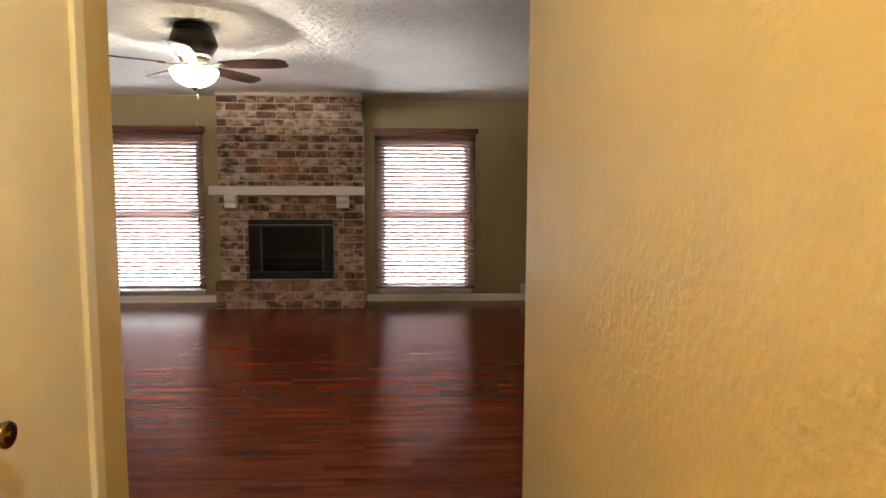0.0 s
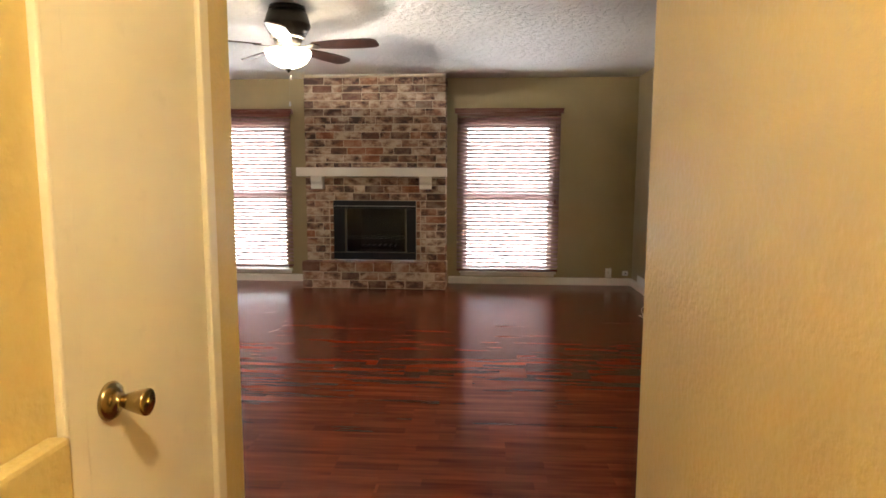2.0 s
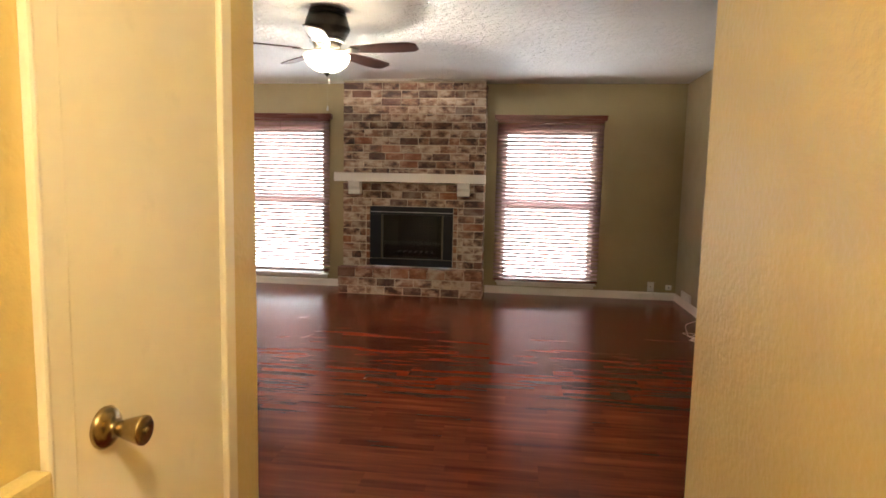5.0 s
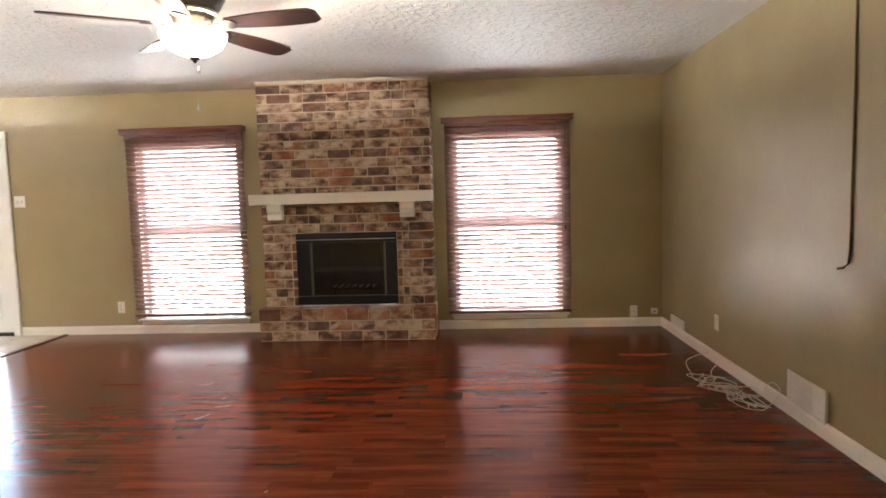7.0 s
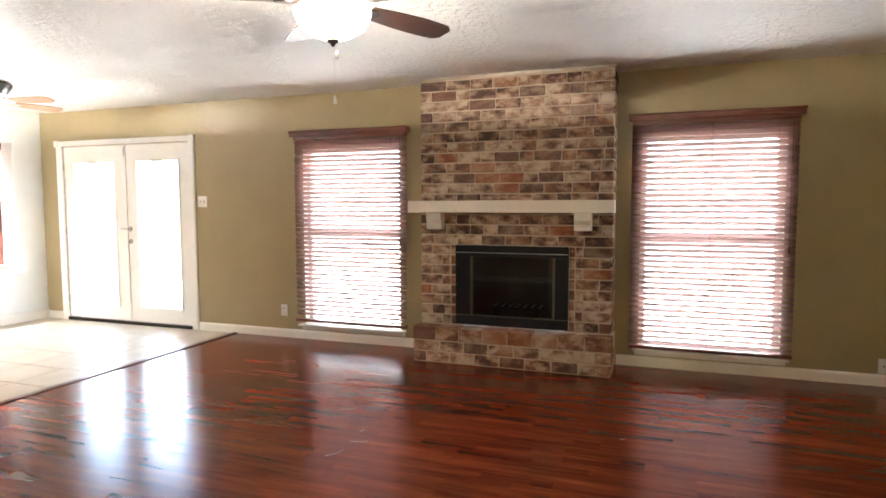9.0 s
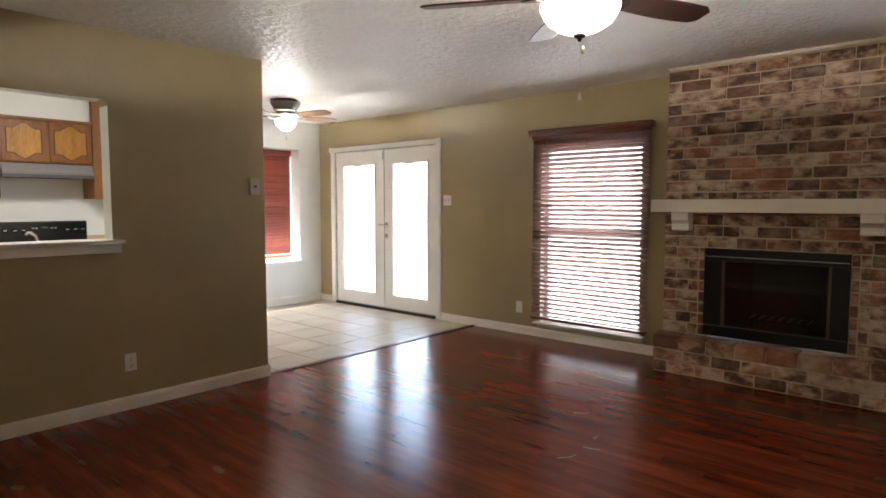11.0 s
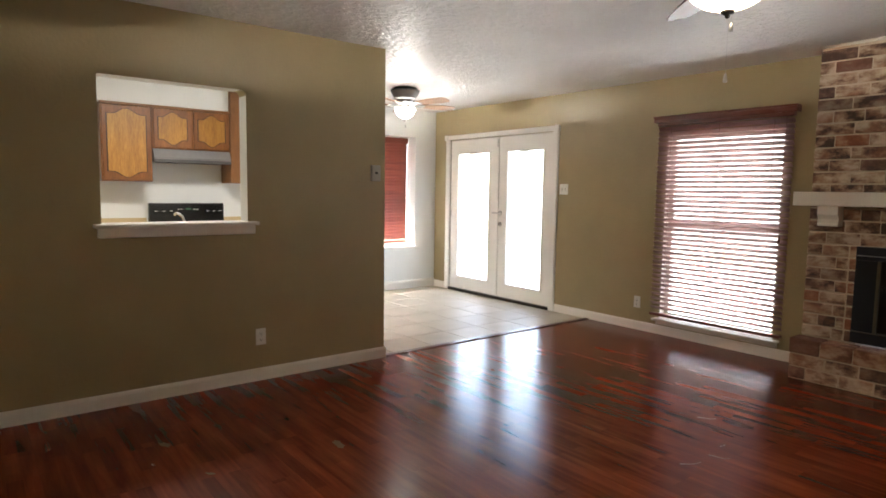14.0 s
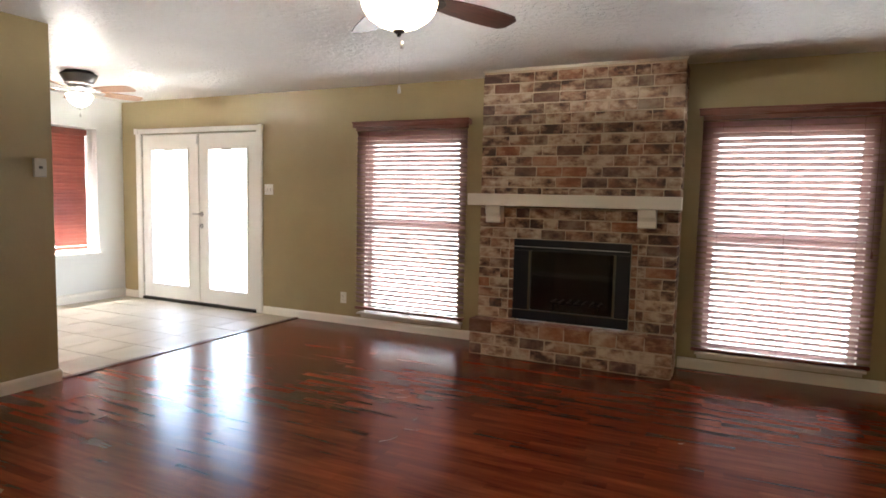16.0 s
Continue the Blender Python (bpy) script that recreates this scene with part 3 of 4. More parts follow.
def blind(x0, x1, z_bottom, tilt, label):
    b = thing("window_blind", label, "blind", "cherry blinds of the living room")
    y = NORTH - 0.036
    val = box(x0 - 0.028, x1 + 0.028, NORTH - 0.088, NORTH - 0.072, 2.015, 2.072, 0.005)
    box(x0 - 0.034, x1 + 0.034, NORTH - 0.094, NORTH - 0.070, 2.058, 2.074, 0.005, val)
    part("valance", val, BLIND, b)
    for e in (x0 - 0.028, x1 + 0.016):
        part("valance_return", box(e, e + 0.012, NORTH - 0.0715, NORTH - 0.001, 2.016, 2.071, 0.003), BLIND, b)
    part("headrail", box(x0, x1, NORTH - 0.062, NORTH - 0.008, 1.985, 2.040, 0.003), BLIND, b)
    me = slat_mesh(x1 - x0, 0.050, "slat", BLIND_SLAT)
    top, pitch = 1.955, 0.0445
    n = int((top - z_bottom - 0.03) / pitch) + 1
    for i in range(n):
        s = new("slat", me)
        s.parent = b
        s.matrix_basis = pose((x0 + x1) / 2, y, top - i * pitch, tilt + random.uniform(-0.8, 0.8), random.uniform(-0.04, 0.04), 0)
    part("bottom_rail", box(x0, x1, y - 0.027, y + 0.027, z_bottom - 0.004, z_bottom + 0.022, 0.005), BLIND, b)
    for f in (0.12, 0.5, 0.88):
        x = x0 + f * (x1 - x0)
        c = tube([(x, y - 0.027, 1.99), (x, y - 0.027, z_bottom + 0.02)], 0.0012, 5)
        tube([(x, y + 0.027, 1.99), (x, y + 0.027, z_bottom + 0.02)], 0.0012, 5, c)
        part("ladder_cord", c, BLIND, b)
    cord = tube([(x1 - 0.05, y - 0.033, 1.99), (x1 - 0.052, y - 0.034, 1.5), (x1 - 0.05, y - 0.034, 1.03)], 0.0015, 6)
    cord_ob = part("pull_cord", cord, BLIND, b)
    part("tassel", lathe([(0.003, 1.03), (0.008, 1.015), (0.010, 0.99), (0.009, 0.975), (0.0, 0.972)], (x1 - 0.05, y - 0.036, 0), 12), BLIND, cord_ob)
    return b


blind(-3.075, -1.875, 0.19, -42, "open cherry wooden blind hanging over a bright window")
blind(0.125, 1.325, 0.168, -43, "open cherry wooden blind beside the brick fireplace")


# ---- french doors ----
def french_doors():
    d = structure(thing("door_2", "closed white french doors with full glass panes", "door"), "closed white french doors with full glass panes", "door")
    x0, x1 = DOOR_X
    for a, b in ((x0 - 0.088, x0 + 0.006), (x1 - 0.006, x1 + 0.078)):
        c = box(a, b, NORTH - 0.018, NORTH, 0, 2.035, 0.004)
        box(a + 0.012, b - 0.012, NORTH - 0.023, NORTH - 0.016, 0, 2.034, 0.003, c)
        part("casing", c, DOOR_WHITE, d)
    head = box(x0 - 0.096, x1 + 0.088, NORTH - 0.026, NORTH, 2.0352, 2.094, 0.004)
    for e in (x0 - 0.10, x1 + 0.03):
        box(e, e + 0.062, NORTH - 0.034, NORTH - 0.024, 2.030, 2.100, 0.003, head)
    part("head_casing", head, DOOR_WHITE, d)
    for a, b in ((x0 + 0.0, x0 + 0.02), (x1 - 0.02, x1 - 0.0)):
        part("jamb_stop", box(a, b, NORTH + 0.050, NORTH + 0.155, 0.036, 2.010, 0.002), DOOR_WHITE, d)
    part("head_stop", box(x0, x1, NORTH + 0.050, NORTH + 0.155, 2.0102, 2.029, 0.002), DOOR_WHITE, d)
    part("threshold", box(x0 + 0.006, x1 - 0.006, NORTH - 0.03, NORTH + 0.12, -0.003, 0.0335, 0.004), BRONZE, d, "dark bronze threshold")
    mid = -5.305
    for a, b, g0, g1, name in ((x0 + 0.010, mid - 0.003, -6.087, -5.48, "left"), (mid + 0.003, x1 - 0.010, -5.145, -4.566, "right")):
        y0, y1 = NORTH + 0.004, NORTH + 0.048
        z0, z1, g2, g3 = 0.034, 2.022, 0.205, 1.838
        leaf_bm = slab("y", y0, y1, a, b, z0, z1, [(g0, g1, g2, g3)])
        leaf = part("door_leaf", leaf_bm, [DOOR_WHITE, DOOR_WHITE, DOOR_WHITE], d)
        lip = bmesh.new()
        w = 0.024
        for q in ((g0 - w, g0, g2 - w, g3 + w), (g1, g1 + w, g2 - w, g3 + w), (g0, g1, g2 - w, g2), (g0, g1, g3, g3 + w)):
            box(q[0], q[1], y0 - 0.009, y0 + 0.0, q[2], q[3], 0.004, lip)
        part("glazing_bead", lip, DOOR_WHITE, leaf)
        pane = part("pane", box(g0, g1, y0 + 0.012, y0 + 0.016, g2, g3), GLASS, leaf)
        pane.visible_shadow = False
        part("shade_rail", box((g0 + g1) / 2 - 0.07, (g0 + g1) / 2 + 0.07, y0 - 0.012, y0 + 0.006, g3 - 0.012, g3 + 0.012, 0.003), GREY_PLASTIC, leaf, "small grey shade bracket")
        hx = a - 0.003 if name == "left" else b + 0.003
        for hz in (0.25, 1.05, 1.80):
            part("hinge", lathe([(0.0, hz - 0.045), (0.006, hz - 0.045), (0.006, hz + 0.045), (0.0, hz + 0.045)], (hx, NORTH - 0.003, 0), 10), STEEL, leaf, "steel hinge")
    part("astragal", box(mid - 0.018, mid + 0.012, NORTH - 0.010, NORTH + 0.003, 0.036, 2.02, 0.003), DOOR_WHITE, d)
    part("top_bolt", box(mid - 0.012, mid + 0.004, NORTH - 0.018, NORTH - 0.010, 1.90, 2.00, 0.003), STEEL, d, "steel slide bolt")
    hx = mid + 0.045
    rose = lathe([(0.0, -0.004), (0.030, -0.004), (0.030, -0.010), (0.024, -0.016), (0.011, -0.018), (0.010, -0.045), (0.0, -0.046)], (hx, NORTH + 0.004, 1.085), 28, "y")
    lever = part("lever_handle", rose, STEEL, d, "brushed steel lever handle", True)
    part("lever", box(hx - 0.10, hx + 0.010, NORTH - 0.050, NORTH - 0.034, 1.076, 1.094, 0.006), STEEL, lever)
    lock = part("deadbolt", lathe([(0.0, -0.004), (0.029, -0.004), (0.029, -0.010), (0.022, -0.018), (0.0, -0.019)], (hx, NORTH + 0.004, 0.945), 28, "y"), STEEL, d, "brushed steel deadbolt", True)
    part("thumb_turn", box(hx - 0.006, hx + 0.006, NORTH - 0.032, NORTH - 0.013, 0.930, 0.960, 0.003), STEEL, lock)
    return d


french_doors()


# ---- dining bay window and blind ----
def bay_window():
    w = structure(thing("window_3", "white framed window set deep in a recess", "window"), "white framed window set deep in a recess", "window")
    y0, y1 = BAY_Y
    z0, z1 = BAY_Z
    x = WEST - 0.27
    fr = box(x - 0.03, x + 0.02, y0, y0 + 0.045, z0, z1, 0.004)
    for a in ((y1 - 0.045, y1, z0, z1), (y0 + 0.045, y1 - 0.045, z0, z0 + 0.05), (y0 + 0.045, y1 - 0.045, z1 - 0.05, z1), (y0 + 0.045, y1 - 0.045, 1.28, 1.33)):
        box(x - 0.03, x + 0.02, a[0], a[1], a[2], a[3], 0.004, fr)
    part("window_frame", fr, TRIM, w)
    pane = part("pane", box(x - 0.008, x - 0.004, y0 + 0.04, y1 - 0.04, z0 + 0.04, z1 - 0.04), GLASS, w)
    pane.visible_shadow = False
    part("window_sill", box(WEST - 0.25, WEST + 0.030, y0 - 0.03, y1 + 0.03, z0 - 0.024, z0 + 0.001, 0.006), DOOR_WHITE, w)
    return w


bay_window()


def bay_blind():
    b = thing("window_blind", "closed cherry wooden blind inside a white window recess", "blind")
    y0, y1, x = BAY_Y[0] + 0.012, BAY_Y[1] - 0.012, WEST - 0.205
    part("valance", box(x + 0.028, x + 0.042, y0 - 0.004, y1 + 0.004, 1.99, 2.064, 0.004), BLIND_Y, b)
    part("headrail", box(x - 0.025, x + 0.025, y0, y1, 2.01, 2.06, 0.003), BLIND_Y, b)
    me = slat_mesh(y1 - y0, 0.050, "slat", BLIND_Y, "y")
    z = 1.975
    while z > 0.66:
        s = new("slat", me)
        s.parent = b
        s.matrix_basis = pose(x, (y0 + y1) / 2, z, 0, 68 + random.uniform(-1.5, 1.5), 0)
        z -= 0.0415
    part("bottom_rail", box(x - 0.012, x + 0.012, y0, y1, 0.615, 0.655, 0.004), BLIND_Y, b)
    part("pull_cord", tube([(x + 0.036, y1 - 0.02, 1.99), (x + 0.036, y1 - 0.018, 1.60)], 0.0018, 6), BLIND_Y, b)
    return b


bay_blind()


# ---- fireplace ----
COURSE, LENGTH, JOINT = 0.0872, 0.215, 0.0115
brick_cache = {}


def brick_mesh(lx, ly, lz, material):
    """A brick with worn edges, centred; alike sizes share one mesh."""
    key = (round(lx, 3), round(ly, 3), round(lz, 3), material.name)
    if key not in brick_cache:
        bm = box(-lx / 2, lx / 2, -ly / 2, ly / 2, -lz / 2, lz / 2, 0.0045, None, 1)
        me = bpy.data.meshes.new("brick")
        bmesh.ops.recalc_face_normals(bm, faces=bm.faces)
        bm.to_mesh(me)
        bm.free()
        me.materials.append(material)
        brick_cache[key] = me
    return brick_cache[key]


def lay(parent, x0, x1, y0, y1, z0, z1, material=None):
    ob = new("brick", brick_mesh(x1 - x0, y1 - y0, z1 - z0, material or BRICK))
    ob.parent = parent
    ob.matrix_basis = pose((x0 + x1) / 2 + random.uniform(-0.001, 0.001), (y0 + y1) / 2 + random.uniform(-0.0022, 0.0022), (z0 + z1) / 2 + random.uniform(-0.001, 0.001),
                           random.uniform(-0.5, 0.5), random.uniform(-0.4, 0.4), random.uniform(-0.6, 0.6))


def course(parent, a, b, z, start, y_face, height=COURSE):
    """One course of stretchers between a and b; start is the first brick's length."""
    x = a
    first = True
    while x < b - 0.03:
        l = start if first else LENGTH + random.choice((-0.02, -0.008, 0.0, 0.0, 0.012, -0.095))
        first = False
        e = min(x + l, b)
        if b - e < 0.05:
            e = b
        lay(parent, x + 0.0035, e - 0.0035, y_face, y_face + 0.06, z + JOINT / 2, z + height - JOINT / 2)
        x = e


def fireplace():
    f = thing("fireplace", "tumbled brick fireplace with raised brick hearth", "fireplace")
    x0, x1 = COL_X
    b0, b1 = BOX_X
    back = NORTH - 0.002
    yc = COL_Y + 0.008
    core = slab("y", yc, back, x0 + 0.008, x1 - 0.008, HEARTH_Z - 0.02, 2.414, [(b0 + 0.03, b1 - 0.03, HEARTH_Z - 0.02, BOX_Z[1] - 0.03)])
    part("mortar", core, [MORTAR, MORTAR, MORTAR], f, "sandy mortar behind the bricks")
    hx0, hx1 = HEARTH_X
    part("hearth_mortar", box(hx0 + 0.008, hx1 - 0.008, HEARTH_Y + 0.008, back, 0, HEARTH_Z - 0.022), MORTAR, f)
    top = 2.419
    i, z = 0, HEARTH_Z + 0.004
    while z < top - 0.03:
        h = min(COURSE, top - z)
        starts = (0.121, 0.243, 0.10, 0.23)
        st = starts[i % 4] + random.uniform(-0.012, 0.012)
        if z + h * 0.5 < BOX_Z[1] + 0.01:
            cut = b0 - 0.052
            course(f, x0, cut, z, 0.105 if i % 2 else 0.20, COL_Y, h)
            lay(f, cut + JOINT / 2, b0 - 0.004, COL_Y, COL_Y + 0.06, z + JOINT / 2, z + h - JOINT / 2, BRICK_RED)
            lay(f, b1 + 0.004, b1 + 0.052 - JOINT / 2, COL_Y, COL_Y + 0.06, z + JOINT / 2, z + h - JOINT / 2, BRICK_RED)
            course(f, b1 + 0.052, x1, z, 0.06 if i % 2 else 0.19, COL_Y, h)
        else:
            course(f, x0, x1, z, st, COL_Y, h)
        for side in (x0, x1):
            s0, s1 = (side, side + 0.06) if side == x0 else (side - 0.06, side)
            cutf = COL_Y + 0.075
            mid = cutf + (0.115 if i % 2 else 0.19)
            lay(f, s0, s1, cutf, mid - JOINT / 2, z + JOINT / 2, z + h - JOINT / 2)
            lay(f, s0, s1, mid + JOINT / 2, back - 0.003, z + JOINT / 2, z + h - JOINT / 2)
        z += COURSE
        i += 1
    # hearth: two courses of stretchers, then a course of red capping bricks
    for k in range(2):
        zz = 0.004 + k * 0.094
        x = hx0
        first = True
        while x < hx1 - 0.03:
            e = min(x + ((0.12 if k == 0 else 0.243) if first else LENGTH), hx1)
            first = False
            if hx1 - e < 0.06:
                e = hx1
            lay(f, x + JOINT / 2, e - JOINT / 2, HEARTH_Y, HEARTH_Y + 0.07, zz + 0.003, zz + 0.094 - JOINT + 0.003)
            x = e
        for side in (hx0, hx1 - 0.06):
            lay(f, side, side + 0.06, HEARTH_Y + 0.078, HEARTH_Y + 0.26, zz + 0.003, zz + 0.094 - JOINT + 0.003)
    n = 8
    w = (hx1 - hx0) / n
    for k in range(n):
        lay(f, hx0 + k * w + 0.004, hx0 + (k + 1) * w - 0.004, HEARTH_Y - 0.006, COL_Y + 0.004, 0.196, HEARTH_Z, BRICK_RED)
    # ragged white caulk against the ceiling
    bm = bmesh.new()
    xs = [x0 - 0.004 + (x1 - x0 + 0.008) * k / 40 for k in range(41)]
    upper = [bm.verts.new((x, COL_Y - 0.002, CEIL + 0.0)) for x in xs]
    lower = [bm.verts.new((x, COL_Y + 0.002, 2.421 - 0.010 * noise.noise((x * 4, 0, 3)) - 0.006 * noise.noise((x * 19, 1, 3)))) for x in xs]
    back_row = [bm.verts.new((x, COL_Y + 0.03, 2.412)) for x in xs]
    for k in range(40):
        bm.faces.new((upper[k], upper[k + 1], lower[k + 1], lower[k]))
        bm.faces.new((lower[k], lower[k + 1], back_row[k + 1], back_row[k]))
    part("caulk_line", bm, CAULK, f, "ragged white caulk along the ceiling")
    return f


fireplace()


def insert():
    g = thing("fireplace_insert", "black metal fireplace insert with glass doors and brass trim", "fireplace insert")
    x0, x1 = BOX_X
    z0, z1 = BOX_Z
    y = COL_Y - 0.026
    o0, o1, o2, o3 = x0 + 0.150, x1 - 0.125, z0 + 0.085, z1 - 0.095
    part("surround_top", box(x0, x1, y, y + 0.05, o3, z1, 0.004), BLACK_METAL, g)
    part("surround_bottom", box(x0, x1, y, y + 0.05, z0, o2, 0.004), BLACK_METAL, g)
    part("surround_side", box(x0, o0, y + 0.004, y + 0.05, o2, o3, 0.004), BLACK_METAL, g)
    part("surround_side", box(o1, x1, y + 0.004, y + 0.05, o2, o3, 0.004), BLACK_METAL, g)
    part("trim_strip", box(x0 + 0.006, x1 - 0.006, y - 0.005, y + 0.001, o3 + 0.030, o3 + 0.036, 0.002), STEEL, g, "thin bright metal strip")
    part("trim_strip", box(x0 + 0.006, x1 - 0.006, y - 0.005, y + 0.001, o2 - 0.006, o2 + 0.000, 0.002), DULL_BRASS, g, "thin brass strip")
    for a in (o0 - 0.016, o1 - 0.002):
        part("door_edge", box(a, a + 0.018, y - 0.008, y + 0.006, o2, o3, 0.004), DULL_BRASS, g, "dull brass edge of folded glass door")
    mid = (o0 + o1) / 2
    for a, b in ((o0 + 0.003, mid - 0.001), (mid + 0.001, o1 - 0.003)):
        part("glass_door", box(a, b, y + 0.014, y + 0.019, o2 + 0.004, o3 - 0.004, 0.001), SMOKED, g, "closed smoked glass door")
    # firebox: five sooty sides
    inner = bmesh.new()
    yb = NORTH + 0.14
    cham = 0.14
    pts = [(x0 + 0.10, y + 0.048), (x0 + 0.10 + cham, yb), (x1 - 0.10 - cham, yb), (x1 - 0.10, y + 0.048)]
    lo = [inner.verts.new((*p, o2 - 0.02)) for p in pts]
    hi = [inner.verts.new((*p, o3 + 0.03)) for p in pts]
    for i in range(3):
        inner.faces.new((lo[i], lo[i + 1], hi[i + 1], hi[i]))
    inner.faces.new(lo), inner.faces.new(hi)
    part("firebox", inner, SOOT, g, "soot-blackened firebox")
    grate = bmesh.new()
    for k in range(7):
        x = mid - 0.20 + k * 0.066
        tube([(x, y + 0.13, o2 + 0.10), (x, y + 0.14, o2 + 0.055), (x, y + 0.36, o2 + 0.055)], 0.007, 6, grate)
    for yy in (y + 0.17, y + 0.33):
        tube([(mid - 0.22, yy, o2 + 0.048), (mid + 0.22, yy, o2 + 0.048)], 0.007, 6, grate)
    for sx in (-0.18, 0.18):
        for yy in (y + 0.17, y + 0.33):
            tube([(mid + sx, yy, o2 + 0.048), (mid + sx, yy, o2 - 0.02)], 0.007, 6, grate)
    part("grate", grate, BLACK_METAL, g, "black iron log grate")
    return g


insert()


def mantel():
    m = thing("mantel_shelf", "white painted wooden mantel shelf on two brackets", "mantel")
    part("shelf", box(-1.700, 0.022, COL_Y - 0.125, COL_Y - 0.003, 1.283, 1.384, 0.006), TRIM, m)
    for x in (-1.470, -0.222):
        outline = [(COL_Y - 0.004, 1.2825), (COL_Y - 0.110, 1.2825), (COL_Y - 0.110, 1.225), (COL_Y - 0.104, 1.215), (COL_Y - 0.092, 1.206), (COL_Y - 0.084, 1.190), (COL_Y - 0.088, 1.165), (COL_Y - 0.096, 1.150), (COL_Y - 0.096, 1.140), (COL_Y - 0.004, 1.140)]
        bm = prism([(y, z) for y, z in outline], x - 0.067, x + 0.067, "x")
        bmesh.ops.bevel(bm, geom=[e for e in bm.edges if abs(e.verts[0].co.x - e.verts[1].co.x) < 1e-5], offset=0.003, segments=1, affect="EDGES")
        part("bracket", bm, TRIM, m)
    return m


mantel()


# ---- ceiling fans ----
def blade_bm(r0, r1, w0, w1, drop=0.0):
    """A fan blade along +x with rounded tip."""
    pts = []
    n = 14
    for k in range(n + 1):
        u = k / n
        x = r0 + (r1 - r0) * u
        w = (w0 + (w1 - w0) * math.sin(math.pi * min(1, u * 0.78))) * (1.0 if u < 0.93 else math.sqrt(max(0.0, 1 - ((u - 0.93) / 0.07) ** 2)) * 0.35 + 0.65)
        pts.append((x, w / 2))
    outline = pts + [(x, -w) for x, w in reversed(pts)]
    return prism(outline, -0.004, 0.004)


def ceiling_fan(at, angles, r, motor, iron, blade_mat, bowl_mat, label, bowl_z, blade_z, chain, bs=1.0):
    f = thing("ceiling_fan", label, "ceiling fan")
    x, y = at
    part("canopy", lathe([(0.0, CEIL - 0.002), (0.122, CEIL - 0.002), (0.126, CEIL - 0.02), (0.128, CEIL - 0.035)], (x, y, 0), 40), motor, f, "", True)
    part("motor_housing", lathe([(0.128, CEIL - 0.034), (0.140, CEIL - 0.060), (0.156, blade_z + 0.150), (0.157, blade_z + 0.138), (0.132, blade_z + 0.092), (0.112, blade_z + 0.066), (0.094, blade_z + 0.038), (0.088, blade_z + 0.016), (0.0, blade_z + 0.014)], (x, y, 0), 44), motor, f, "", True)
    part("collar", lathe([(0.114, blade_z + 0.070), (0.121, blade_z + 0.066), (0.119, blade_z + 0.056), (0.100, blade_z + 0.050)], (x, y, 0), 44), STEEL, f, "bright metal ring", True)
    part("light_fitter", lathe([(0.05, blade_z + 0.015), (0.040, blade_z + 0.010), (0.018, bowl_z + 0.036), (0.0, bowl_z + 0.034)], (x, y, 0), 36), motor, f, "", True)
    for a in angles:
        bl = part("blade", blade_bm(0.185, r, 0.088, 0.135), blade_mat, f)
        bl.matrix_basis = pose(x, y, blade_z + 0.004, 0, 0, a) @ pose(0, 0, 0, -12, 0, 0)
        br = box(0.075, 0.175, -0.014, 0.014, -0.010, -0.0045, 0.002)
        lathe([(0.0, -0.010), (0.040, -0.010), (0.040, -0.0045), (0.026, -0.0045)], (0.195, 0, 0), 24, "z", br)
        part("blade_iron", br, iron, bl)
    bowl = part("glass_bowl", lathe([(rr * bs, zz) for rr, zz in [(0.150, bowl_z), (0.157, bowl_z - 0.006), (0.155, bowl_z - 0.02), (0.144, bowl_z - 0.045), (0.125, bowl_z - 0.072), (0.085, bowl_z - 0.098), (0.04, bowl_z - 0.115), (0.012, bowl_z - 0.121)]], (x, y, 0), 48), bowl_mat, f, "glowing frosted glass bowl", True)
    part("finial", lathe([(0.0, bowl_z - 0.118), (0.026, bowl_z - 0.119), (0.022, bowl_z - 0.128), (0.010, bowl_z - 0.134), (0.008, bowl_z - 0.142), (0.0, bowl_z - 0.147)], (x, y, 0), 20), iron, bowl, "dark metal finial", True)
    for dx, z_end in chain:
        c = part("pull_chain", tube([(x + dx, y + 0.004, bowl_z - 0.14), (x + dx, y + 0.004, z_end + 0.03)], 0.0004, 5), STEEL, f, "fine metal pull chain")
        part("chain_fob", lathe([(0.0, z_end + 0.032), (0.004, z_end + 0.03), (0.006, z_end + 0.018), (0.008, z_end + 0.008), (0.007, z_end), (0.0, z_end - 0.002)], (x + dx, y + 0.004, 0), 14), STEEL, c, "", True)
    return f


ceiling_fan(FAN, [-7.5 + 72 * k for k in range(5)], 0.645, BRONZE, BRONZE, BLADE, BOWL, "dark bronze ceiling fan with walnut blades and lit bowl", 2.138, 2.166, ((0.003, 1.765), (0.014, 1.945)))
ceiling_fan(DINING_FAN, [10 + 72 * k for k in range(5)], 0.60, NICKEL, STEEL, BLADE_OAK, BOWL_COOL, "steel ceiling fan with pale wooden blades and lit bowl", 2.226, 2.258, ((0.0, 2.02),), 0.70)


